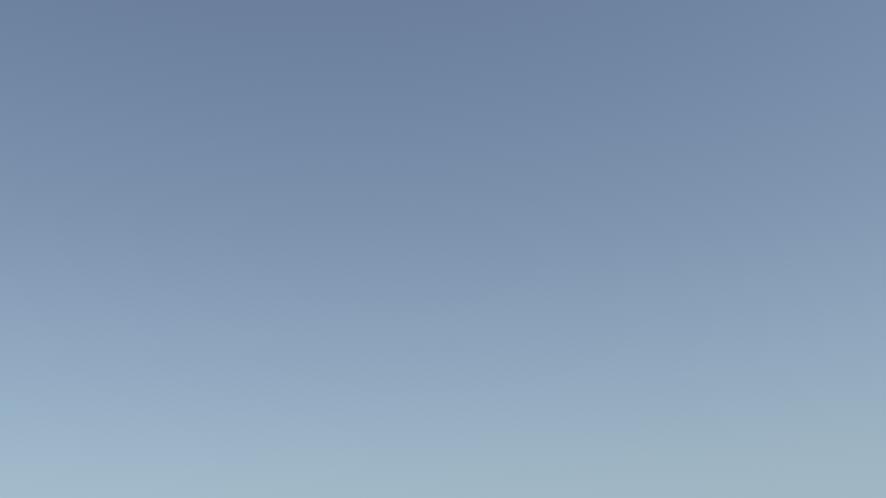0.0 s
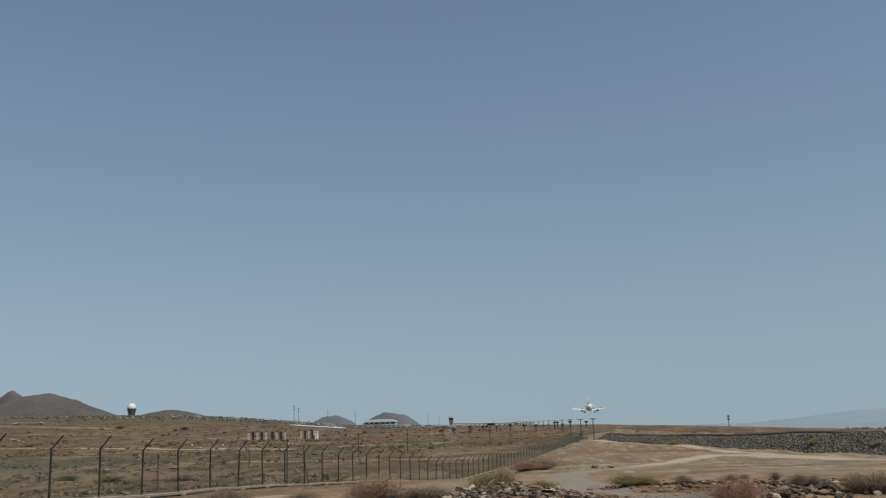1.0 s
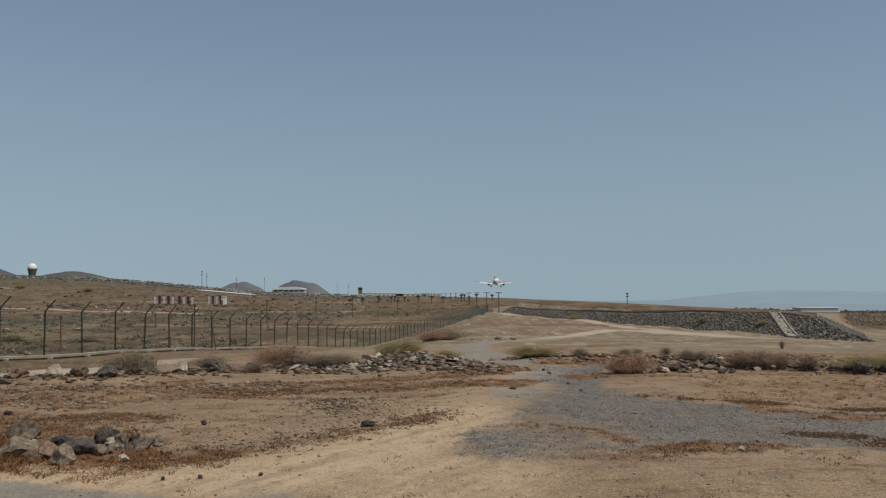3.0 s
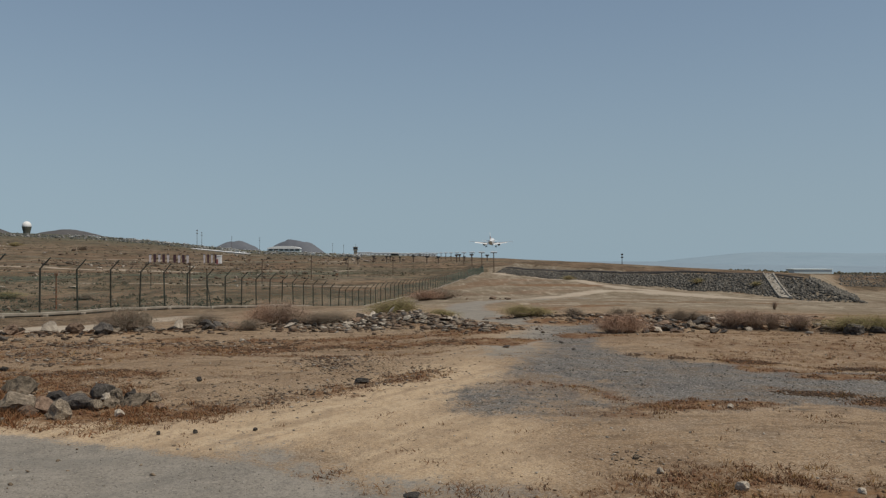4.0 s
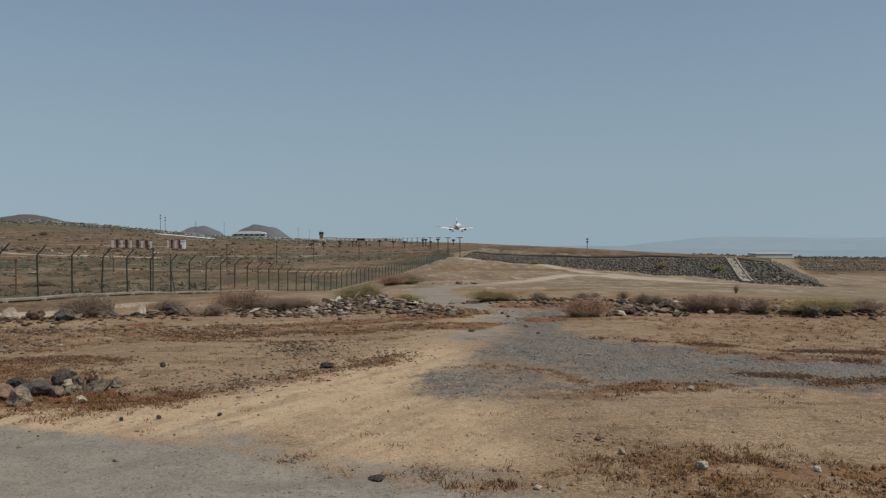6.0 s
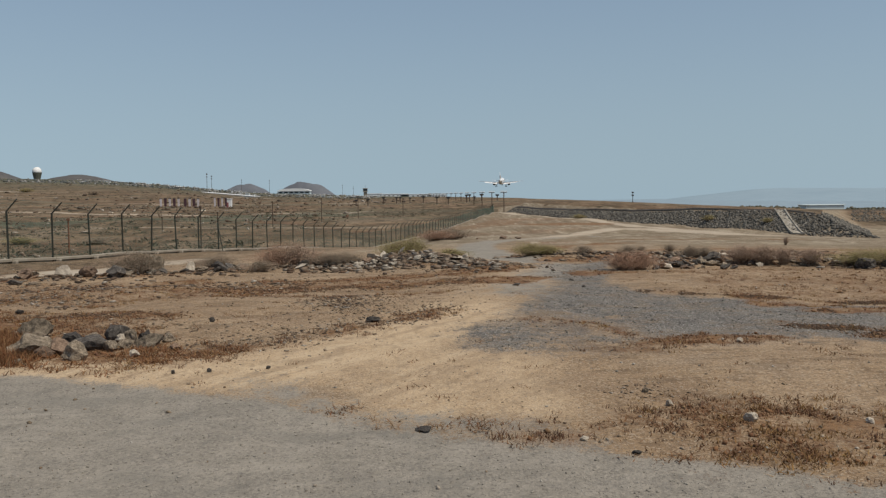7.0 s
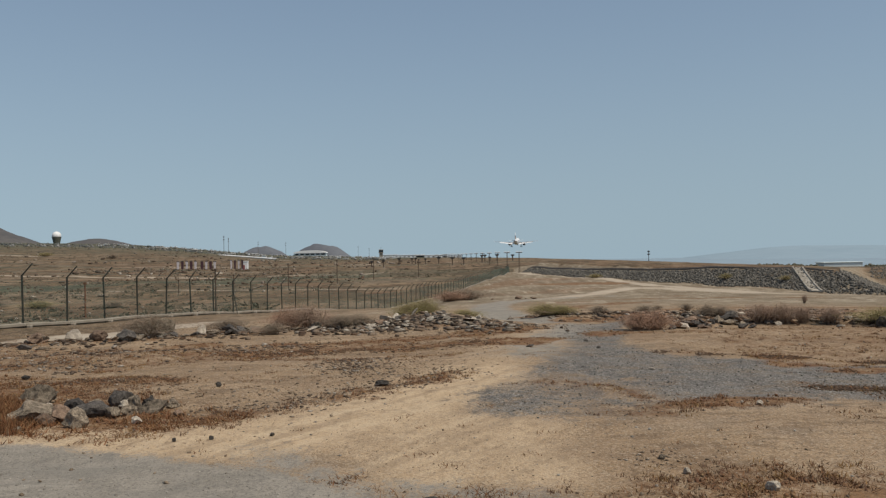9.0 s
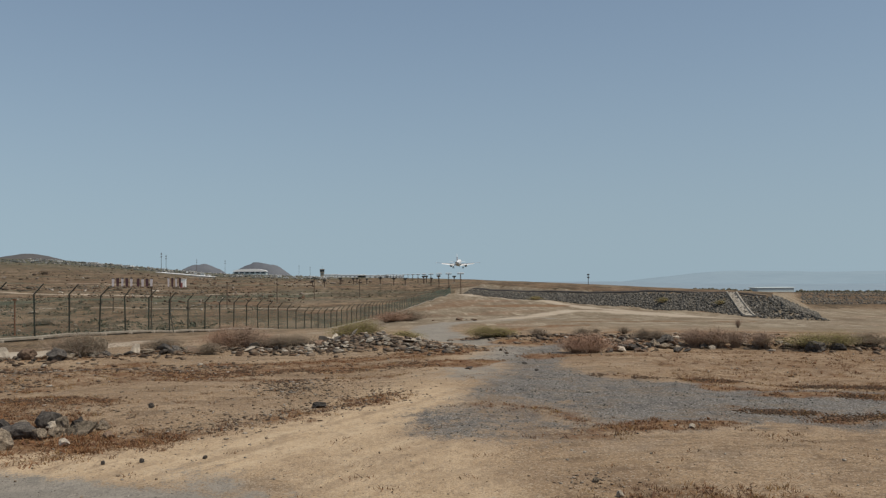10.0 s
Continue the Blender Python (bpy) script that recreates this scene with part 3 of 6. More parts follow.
PALES = [([(-240, 372), (-128, 326), (-88, 294), (-43, 256), (-34, 250)], 2.2), ([(-39, 279), (-14, 275), (-4, 300)], 2.2), ([(-330, 640), (-190, 582), (-60, 640)], 6.0),
         ([(-420, 900), (-250, 820), (-100, 900)], 8.0), ([(-60, 190), (-20, 176), (0, 168)], 1.2), ([(-300, 480), (-170, 430), (-60, 420), (30, 440)], 3.0)]


def covers(x, y):
    """The eight weights, 0 to 1, at (x, y): grey track, gravel, sand, scrub; pale track, sand bank, green with far
    haze, field.
    """
    d = np.hypot(x, y)
    wob = (vnoise(x * 1.3 + 5, y * 1.3) - 0.5) * 0.5
    soft = lambda s, w: np.clip(0.5 + s / (2 * w), 0, 1)
    edge = np.interp(x, EDGE_X, EDGE_Y) - y
    track = np.maximum(soft(edge + wob * 0.5, 0.3), 0.54 * soft(edge + 0.85 + wob * 0.8, 0.5) * ss(-2.0, -0.8, x) * ss(2.2, 0.9, x))
    track = np.maximum(track, 0.6 * soft(0.75 - off_line(x, y, LANE) + wob, 0.6))
    patch = soft(inside(x, y, PATCH) + wob * 1.0 + 0.1, 0.7) * (0.575 + 0.22 * ss(1.6, 3.6, x) + 0.5 * (vnoise(x * 1.1 + 7, y * 0.55) - 0.5) + 0.14 * ss(15, 18, y) - 0.22 * soft(0.3 - off_line(x, y, SANDY), 0.4) * ss(16, 13, y))
    patch = np.maximum(patch, 0.3 * soft(inside(x, y, SCRUBS_A[3]) + wob * 1.5, 1.0))
    road_w = 0.85 + 0.002 * y
    road = soft(road_w - off_line(x, y, ROAD) + wob * 0.3, 0.4)
    sandw = np.maximum(soft(0.95 - off_line(x, y, SANDY) + wob * 1.2, 1.0) * (1 - 0.4 * ss(10, 14, y)), 0.62 * ss(-1.5, 0.2, x) * ss(2.4, 0.9, x) * ss(5.4, 6.4, y) * ss(10, 8.6, y))
    scr = np.zeros_like(x)
    for p, most in zip(SCRUBS_A, (0.64, 0.50, 0.47, 0.43)):
        scr = np.maximum(scr, soft(inside(x, y, p) + wob * 1.2, 0.8) * most)
    for line, w, most in SCRUB_LINES:
        scr = np.maximum(scr, soft(w - off_line(x, y, line) + wob * 2.2 * min(1, w * 2), 0.4) * most)
    pal = soft(0.75 - off_line(x, y, LEFTTRACK) + wob * 0.3, 0.4)
    for line, w in PALES:
        pal = np.maximum(pal, soft(w - off_line(x, y, line), 0.9 * w) * 0.9)
    pal = np.maximum(pal, soft(1.5 - off_line(x, y, TOPROAD), 0.8))
    pal = np.maximum(pal, soft(1.7 - off_line(x, y, BANKROAD) + wob, 0.9) * (0.45 + 0.5 * ss(70, 135, d)))
    fence_side = (x + 15.62) * 0.979 - (y - 33.9) * 0.2028
    fld = np.where((fence_side < 0) & (y > 5), soft(d - 34, 5), 0) + np.where(d > 300, 1, 0) + np.where((plateau(x, y) > 0.9) & (y > 60), 1, 0)
    fld = np.maximum(fld, 0.56 * soft(10.5 - fence_side, 2.0) * soft(d - 20.5 + wob * 2, 2.0) * (y > 5) * (x < 1))
    fld = np.maximum(fld, soft(x - 0.52 * y, 4) * soft(d - 175 + wob * 30, 20))
    fld = np.clip(fld, 0, 1)
    bnk = np.clip(soft(d - 42, 22) * (1 - fld), 0, 1)
    grn_haze = soft(16 - np.abs(y - 235 - 0.35 * (x + 60)) + (vnoise(x * 0.05, y * 0.05) - 0.5) * 60, 14) * ss(-150, -60, -np.abs(x + 90)) * 0.8 * (fence_side < 0)
    grn_haze = np.maximum(grn_haze, 0.5 * soft(vnoise(x * 0.02 + 3, y * 0.035) - 0.66, 0.1) * (fld > 0.5) * (d < 900) * (fence_side < 0))
    # grey-green grows with distance, painting haze onto the far plain
    grn_haze = np.maximum(grn_haze, ((0.40 + 0.36 * vnoise(x * 0.006, y * 0.012)) * ss(380, 800, d) + 0.2 * ss(900, 1300, d)) * (fence_side < 0))
    pal = pal * np.where(d > 420, 0.4 + 0.6 * ss(0.25, 0.5, vnoise(x * 0.02 + 3, y * 0.02)), 1.0)
    return np.stack([np.maximum(track, road * 0.85), patch, sandw, scr], -1), np.stack([pal, bnk, grn_haze, fld], -1)


# ground: one sheet, fine ahead of the camera and coarse behind it
ang = np.concatenate([np.linspace(-180, -46, 40)[:-1], np.linspace(-46, 46, 360), np.linspace(46, 180, 40)[1:]])
rings = np.concatenate([[0.002, 0.3, 1.0, 1.8, 2.5], np.geomspace(3.2, 4900, 640)])
aa, rr = np.meshgrid(np.radians(ang), rings)
gx, gy = (rr * np.sin(aa)).ravel(), (rr * np.cos(aa)).ravel()
gz = height(gx, gy)
rows_n, cols_n = aa.shape
q = np.arange(rows_n * cols_n).reshape(rows_n, cols_n)
quads = np.stack([q[:-1, :-1], q[:-1, 1:], q[1:, 1:], q[1:, :-1]], -1).reshape(-1, 4)
ground_mesh = array_mesh("ground", np.stack([gx, gy, gz], -1), quads[:, ::-1], GROUND)
for key, w in zip(("cover_a", "cover_b"), covers(gx, gy)):
    at = ground_mesh.attributes.new(key, "FLOAT_COLOR", "POINT")
    at.data.foreach_set("color", w.astype(np.float32).ravel())
ground_mesh.shade_smooth()
tagged(new("ground", ground_mesh), "dry stony tan ground with worn grey gravel tracks", "ground", kind="structure")

# far land: bare hills, island ridge and the sea
def ridge(name, u, dist, width, top, foot, label, mat, seed, skew=0.0, cat="hill"):
    """A rounded hill at the bearing u and distance, its top and foot as slopes from the eye."""
    nx, ny = 64, 20
    vs = []
    for j in range(ny + 1):
        for i in range(nx + 1):
            a, b = i / nx * 2 - 1, j / ny * 2 - 1
            prof = max(0.0, 1 - abs(a + skew * (1 - a * a)) ** {FARHILL: 2.3, FARLAND: 4.0}.get(mat, 1.7)) ** 1.1 * max(0.0, 1 - b * b)
            nz = noise.fractal(Vector((a * 3 + seed, b * 2, seed)), 0.9, 2.2, 5)
            h = dist * (foot + (top - foot) * prof) + EYE + dist * (top - foot) * 0.10 * nz * (prof ** 0.5)
            vs.append((u * dist + a * width * dist, dist + b * width * dist * 0.7, h - (0 if prof > 0.02 else dist * 0.004)))
    fs = np.array([[j * (nx + 1) + i, j * (nx + 1) + i + 1, (j + 1) * (nx + 1) + i + 1, (j + 1) * (nx + 1) + i] for j in range(ny) for i in range(nx)])
    me = array_mesh(name, np.array(vs), fs, mat)
    me.shade_smooth()
    return tagged(new(name, me), label, cat, kind="structure")


ridge("hill", -0.462, 3000, 0.078, 0.0405, 0.010, "bare grey-brown volcanic hill", HILLSIDE, 1, 0.12)
ridge("hill", -0.506, 3500, 0.024, 0.0440, 0.022, "dark pointed hilltop behind a larger hill", HILLSIDE, 2)
ridge("hill", -0.560, 3600, 0.07, 0.038, 0.015, "bare grey-brown hill on the skyline", HILLSIDE, 7)
ridge("hill", -0.334, 2800, 0.050, 0.0180, 0.008, "low brown hill on the skyline", HILLSIDE, 3, -0.1)
ridge("hill", -0.150, 3800, 0.028, 0.0062, -0.006, "small round far hill", FARHILL, 4)
ridge("hill", -0.086, 3400, 0.036, 0.0075, -0.010, "round grey volcanic cone behind the airfield", FARHILL, 5, 0.05)
ridge("island", 0.66, 4650, 0.42, -0.0040, -0.030, "island ridge across the sea, coloured blue for haze", FARLAND, 6, 0.0, "island")
sea_x = np.linspace(400, 4600, 40)
sv = np.array([(x, y, -72.0) for y in np.linspace(1500, 4900, 30) for x in sea_x])
sf = np.array([[j * 40 + i, j * 40 + i + 1, (j + 1) * 40 + i + 1, (j + 1) * 40 + i] for j in range(29) for i in range(39)])
tagged(new("water", array_mesh("water", sv, sf, SEA)), "sea beyond the coast, coloured pale blue for haze", "water", kind="structure")


# ---- stones ----
def rock_shape(seed, sub=2, flat=0.7, rough=1.0):
    """A rounded rough boulder."""
    rnd = random.Random(seed)
    bm = bmesh.new()
    bmesh.ops.create_icosphere(bm, subdivisions=sub, radius=0.62)
    cuts = [(Vector((rnd.gauss(0, 1), rnd.gauss(0, 1), rnd.gauss(0, 1))).normalized(), rnd.uniform(0.34, 0.55)) for _ in range(13)]
    for v in bm.verts:
        for nrm, far in cuts:
            k = v.co.dot(nrm) - far
            if k > 0:
                v.co -= nrm * k
        v.co += v.co.normalized() * rough * (0.13 * noise.noise(v.co * 2.6 + Vector((seed, 0, 0))) + 0.07 * noise.noise(v.co * 7.0 + Vector((0, seed, 0))) + 0.03 * noise.noise(v.co * 15.0 + Vector((0, 0, seed))))
        v.co.z *= flat
    return bm


def broken_shape(seed):
    """A sharp-edged broken stone: the hull of a few points strewn in a block."""
    rnd = random.Random(seed * 13 + 5)
    bm = bmesh.new()
    for _ in range(13):
        p = Vector((rnd.uniform(-1, 1), rnd.uniform(-1, 1), rnd.uniform(-1, 1)))
        m = max(abs(c) for c in p)
        p = p * (0.55 + 0.45 * rnd.random()) / m
        bm.verts.new((p.x * 0.56, p.y * 0.52, p.z * 0.36))
    hull = bmesh.ops.convex_hull(bm, input=bm.verts)
    bmesh.ops.delete(bm, geom=[v for v in hull["geom_interior"] if isinstance(v, bmesh.types.BMVert)], context="VERTS")
    bmesh.ops.bevel(bm, geom=list(bm.edges), offset=0.025, segments=1, affect="EDGES")
    return bm


ROCKS = {}
for mat in (BASALT, DARKROCK, REDROCK, PALEROCK, SLABROCK):
    for k in range(12):
        bm = rock_shape(k + 11, 3) if k < 6 else broken_shape(k)
        me = bpy.data.meshes.new("stone")
        bm.to_mesh(me)
        bm.free()
        me.materials.append(mat)
        ROCKS[mat.name, k] = me
ROCK_WORDS = {"grey_basalt": "grey", "dark_basalt": "dark", "rusty_stone": "rust-brown", "pale_stone": "pale", "bleached_slab_stone": "bleached"}


def stone(name, x, y, w, h, mat, k, rnd, label, group, sink=0.3, deep=None):
    ob = new(name, ROCKS[mat.name, k % 12])
    ob.matrix_basis = pose(x, y, ground_z(x, y) + h * (0.5 - sink), rnd.uniform(-14, 14), rnd.uniform(-14, 14), rnd.uniform(0, 360))
    ob.scale = (w, deep or w * rnd.uniform(0.7, 1.0), h / 0.7)
    return tagged(ob, label, "stone", group)


rnd = random.Random(5)
# some boulders are coloured dark in place of shade in gaps and overhangs
for x, y, w, h, mat, k in ((-3.62, 9.25, 0.46, 0.24, BASALT, 0), (-3.95, 10.3, 0.36, 0.26, BASALT, 0), (-3.02, 8.75, 0.26, 0.20, BASALT, 2), (-3.05, 9.35, 0.34, 0.20, DARKROCK, 3),
                           (-2.98, 10.0, 0.26, 0.22, DARKROCK, 4), (-2.75, 9.75, 0.20, 0.20, BASALT, 5), (-2.52, 9.55, 0.32, 0.15, BASALT, 0), (-3.27, 9.1, 0.22, 0.20, REDROCK, 1),
                           (-2.52, 8.95, 0.11, 0.08, PALEROCK, 2), (-3.75, 10.0, 0.08, 0.06, PALEROCK, 3), (-2.85, 9.3, 0.20, 0.14, BASALT, 3), (-5.0, 11.0, 0.42, 0.10, PALEROCK, 4),
                           (-3.1, 9.6, 0.22, 0.16, BASALT, 2), (-2.9, 9.9, 0.24, 0.12, PALEROCK, 5), (-2.2, 9.3, 0.12, 0.08, REDROCK, 4), (-3.38, 8.95, 0.18, 0.13, REDROCK, 3), (-3.15, 9.12, 0.2, 0.12, DARKROCK, 1), (-2.72, 9.4, 0.17, 0.12, BASALT, 5), (-2.62, 9.8, 0.2, 0.16, DARKROCK, 0), (-3.3, 9.6, 0.26, 0.18, DARKROCK, 4), (-2.38, 9.8, 0.14, 0.1, BASALT, 2), (-3.5, 8.6, 0.10, 0.06, BASALT, 1)):
    stone("boulder", x, y, 0.95 * w, 0.95 * h, mat, k, rnd, ROCK_WORDS[mat.name] + " weathered boulder lying among dry reddish scrub", "boulders in the scrub", 0.2)
for x, y, w, h, mat, what in ((-0.2, 11.0, 0.18, 0.07, DARKROCK, "dark flat stone on the tan dirt"), (-2.2, 11.3, 0.065, 0.06, DARKROCK, "small dark stone on the tan dirt"),
                              (2.2, 15.3, 0.13, 0.05, DARKROCK, "dark stone at the edge of the gravel track"), (0.2, 5.9, 0.13, 0.03, DARKROCK, "dark clod on the grey track"),
                              (2.4, 5.8, 0.085, 0.065, PALEROCK, "smooth pale stone among dry scrub"), (1.2, 5.5, 0.05, 0.035, PALEROCK, "pale stone at the edge of the grey track"),
                              (2.0, 6.3, 0.06, 0.05, PALEROCK, "small white stone among dry scrub"), (1.45, 5.2, 0.06, 0.025, DARKROCK, "dark clod at the track's edge"),
                              (1.95, 6.75, 0.055, 0.04, BASALT, "grey stone among dry scrub"), (3.35, 16.3, 0.08, 0.04, DARKROCK, "dark stone on the gravel"),
                              (3.3, 15.0, 0.07, 0.04, DARKROCK, "dark stone on the gravel"), (3.35, 12.0, 0.07, 0.04, PALEROCK, "white stone on the gravel"),
                              (3.6, 9.0, 0.06, 0.05, PALEROCK, "small white stone on the dirt"), (3.2, 5.75, 0.06, 0.04, PALEROCK, "pale stone in dry scrub"),
                              (-1.9, 7.9, 0.04, 0.035, DARKROCK, "small dark stone on the dirt"), (-1.6, 7.95, 0.04, 0.035, DARKROCK, "small dark stone on the dirt"),
                              (-1.1, 8.05, 0.045, 0.035, DARKROCK, "small dark stone on the dirt"), (-5.2, 13.0, 0.11, 0.06, DARKROCK, "dark stone on the dirt"),
                              (10.2, 18.6, 0.36, 0.26, DARKROCK, "dark boulder beside green shrubs"), (10.65, 18.5, 0.30, 0.16, DARKROCK, "dark boulder beside green shrubs"),
                              (-5.6, 19.0, 0.44, 0.26, DARKROCK, "dark boulder in the rubble bank"), (-6.75, 19.2, 0.36, 0.26, PALEROCK, "pale boulder in the rubble bank"),
                              (-6.2, 19.1, 0.36, 0.22, REDROCK, "rust-brown boulder in the rubble bank"), (-5.1, 20.1, 0.42, 0.46, BASALT, "large grey boulder in the rubble bank"),
                              (-7.3, 18.7, 0.34, 0.22, REDROCK, "rust-brown boulder in the rubble bank"), (-4.5, 20.9, 0.22, 0.26, PALEROCK, "pale boulder in the rubble bank"),
                              (7.3, 20.6, 0.30, 0.17, BASALT, "grey boulder in the rubble bank"), (7.75, 20.9, 0.36, 0.28, DARKROCK, "dark boulder in the rubble bank")):
    stone("stone", x, y, w, h, mat, rnd.randrange(6), rnd, what, "", 0.15)


def along(line, t):
    """The point at the part t of a line of points."""
    seg = [math.dist(a, b) for a, b in zip(line, line[1:])]
    s = t * sum(seg)
    for (a, b), n in zip(zip(line, line[1:]), seg):
        if s <= n or (a, b) == (line[-2], line[-1]):
            f = s / n
            return a[0] + (b[0] - a[0]) * f, a[1] + (b[1] - a[1]) * f
        s -= n


def rubble(line, count, t0, t1, sizes, spread, mats, group, small=2.6):
    for _ in range(count):
        x, y = along(line, rnd.uniform(t0, t1))
        x, y = x + rnd.gauss(0, spread * 0.6), y + rnd.gauss(0, spread)
        w = sizes[0] + (sizes[1] - sizes[0]) * rnd.random() ** small
        mat = rnd.choice(mats)
        stone("stone", x, y, w, w * rnd.uniform(0.32, 0.62), mat, 6 + rnd.randrange(6), rnd, ROCK_WORDS[mat.name] + " broken stone in a low rubble bank", group, 0.12)


def slabs(line, count, t0, t1, sizes, spread, group):
    """Flat bleached slabs, tilted and piled, their undersides in shade."""
    for _ in range(count):
        x, y = along(line, rnd.uniform(t0, t1))
        x, y = x + rnd.gauss(0, spread * 0.7), y + rnd.gauss(0, spread)
        w = rnd.uniform(*sizes) * rnd.uniform(0.6, 1.0)
        h = w * rnd.uniform(0.2, 0.4)
        ob = stone("stone", x, y, w, h, rnd.choice((SLABROCK, SLABROCK, PALEROCK, DARKROCK, REDROCK)), 6 + rnd.randrange(6), rnd, "flat broken slab in a low rubble bank", group, -0.25)
        ob.matrix_basis = ob.matrix_basis @ pose(0, 0, 0, rnd.gauss(0, 12), rnd.gauss(0, 12), 0)
        ob.scale = (w, w * rnd.uniform(0.5, 0.8), h / 0.7)


rubble(BERM_L, 52, 0.0, 0.62, (0.16, 0.44), 0.36, (BASALT, BASALT, DARKROCK, DARKROCK, REDROCK), "rubble bank near the fence", 1.8)
rubble(PILE, 34, 0.0, 1.0, (0.14, 0.34), 0.7, (BASALT, DARKROCK, DARKROCK, DARKROCK, PALEROCK, REDROCK), "rubble bank near the fence")
slabs(PILE, 52, 0.0, 1.0, (0.12, 0.36), 0.6, "rubble bank near the fence")
slabs(BERM_L, 26, 0.1, 0.95, (0.14, 0.40), 0.35, "rubble bank near the fence")
slabs([(5.9, 19.6), (6.6, 20.2), (7.9, 20.4), (10, 19.4)], 16, 0, 1, (0.12, 0.36), 0.35, "rubble bank beside the gravel")
rubble([(5.9, 19.6), (6.6, 20.2), (7.9, 20.4)], 26, 0.0, 1.0, (0.2, 0.46), 0.35, (BASALT, DARKROCK, DARKROCK, REDROCK), "rubble bank beside the gravel")
rubble(BERM_R, 24, 0.0, 1.0, (0.09, 0.34), 0.45, (BASALT, BASALT, DARKROCK, REDROCK, PALEROCK), "rubble bank beside the gravel")
rubble(BERM_M, 14, 0.0, 1.0, (0.10, 0.32), 0.4, (BASALT, DARKROCK, REDROCK, PALEROCK), "rubble bank behind the track")
rubble([(4.5, 70), (9, 74), (10.5, 72)], 8, 0, 1, (0.3, 0.7), 1.0, (BASALT, PALEROCK, REDROCK), "stones on the sand bank")
for x, y, w in ((-66.6, 168, 1.9), (-53.2, 164.3, 1.5), (-57, 166, 1.2), (-214, 428, 4.5), (-90, 305, 2.4), (-63, 319, 2.2), (-30, 191, 1.4), (-330, 700, 9.0), (-345, 690, 7.0), (-70, 236, 1.4)):
    stone("stone", x, y, w, w * 0.2, PALEROCK, 6 + rnd.randrange(6), rnd, "flat pale block of concrete lying in the field", "pale blocks in the field", 0.0)
rubble([(-25, 75), (-14, 62)], 6, 0, 1, (0.3, 0.7), 2.0, (BASALT, PALEROCK), "stones behind the fence")


TUMBLE = [np.array(Euler((random.uniform(0, 6.28), random.uniform(0, 6.28), random.uniform(0, 6.28))).to_matrix()) for _ in range(200)]


def scatter(name, xy, sizes, mat, label, cat, flat=0.6, sink=0.25, shapes=12, seed=1, base=0):
    """Many small stones joined into one mesh."""
    rs = np.random.RandomState(seed)
    vs, fs, n0 = [], [], 0
    kinds = []
    for k in range(shapes):
        bm = bmesh.new()
        bmesh.ops.create_cube(bm, size=0.85)
        bmesh.ops.triangulate(bm, faces=bm.faces)
        for v in bm.verts:
            v.co = [c * (0.62 + 0.6 * noise.random()) for c in v.co]
        kinds.append((np.array([v.co[:] for v in bm.verts]), np.array([[v.index for v in f.verts] for f in bm.faces])))
        bm.free()
    z = height(xy[:, 0], xy[:, 1])
    for i, (x, y) in enumerate(xy):
        v, f = kinds[i % shapes]
        s = sizes[i]
        spin = TUMBLE[rs.randint(len(TUMBLE))]
        p = (v * (rs.uniform(0.8, 1.6), rs.uniform(0.55, 1), rs.uniform(0.4, 0.9))) @ spin * (s, s, s * flat * 1.3)
        vs.append(p + (x, y, z[i] + s * flat * (0.5 - sink)))
        fs.append(f + n0)
        n0 += len(v)
    return tagged(new(name, array_mesh(name, np.concatenate(vs), np.concatenate(fs), mat)), label, cat, kind="stuff")


def fan(count, near, far, half, seed, keep):
    """Random places ahead of the camera, thicker nearby, kept by a chance keep(x, y)."""
    rs = np.random.RandomState(seed)
    r = near * (far / near) ** (rs.rand(count) ** 0.9)
    a = np.radians(rs.uniform(-half, half, count))
    x, y = r * np.sin(a), r * np.cos(a)
    ok = rs.rand(count) < keep(x, y)
    return np.stack([x, y], -1)[ok]


def bare(x, y):
    a, b = covers(x, y)
    return np.clip(0.015 + 0.4 * a[:, 3] * (vnoise(x * 2.3, y * 1.6) > 0.55) + 0.5 * ss(0.6, 0.8, vnoise(x * 0.8, y * 0.55)) * (vnoise(x * 3.3, y * 2.2) > 0.45) - 0.3 * a[:, 2] - 0.10 * a[:, 0], 0.02, 1) * (a[:, 1] < 0.6) * (1 - 0.65 * a[:, 0])


xy = fan(70000, 3.6, 36, 42, 3, bare)
rs = np.random.RandomState(4)
scatter("pebbles", xy, (0.005 + 0.034 * rs.rand(len(xy)) ** 7) * (0.8 + 0.02 * np.hypot(xy[:, 0], xy[:, 1])), PEBBLES, "loose brown and pale pebbles on dry dirt", "pebbles")
xy = fan(110000, 8, 26, 40, 6, lambda x, y: ss(0.3, 0.85, covers(x, y)[0][:, 1]) * 0.55 * (0.25 + 0.75 * ss(0.35, 0.6, vnoise(x * 1.7, y * 1.1))) * (covers(x, y)[0][:, 3] < 0.5))
scatter("gravel", xy, (0.007 + 0.018 * rs.rand(len(xy)) ** 4) * (0.7 + 0.035 * np.hypot(xy[:, 0], xy[:, 1])), CHIPS, "grey crushed stone chips", "gravel")


xy = fan(30000, 3.4, 10, 42, 61, lambda x, y: ss(0.5, 0.9, covers(x, y)[0][:, 0]) * 0.6)
rs = np.random.RandomState(62)
scatter("grit", xy, 0.004 + 0.013 * rs.rand(len(xy)) ** 4, GRIT, "pale grit on the worn grey track", "grit", seed=63)

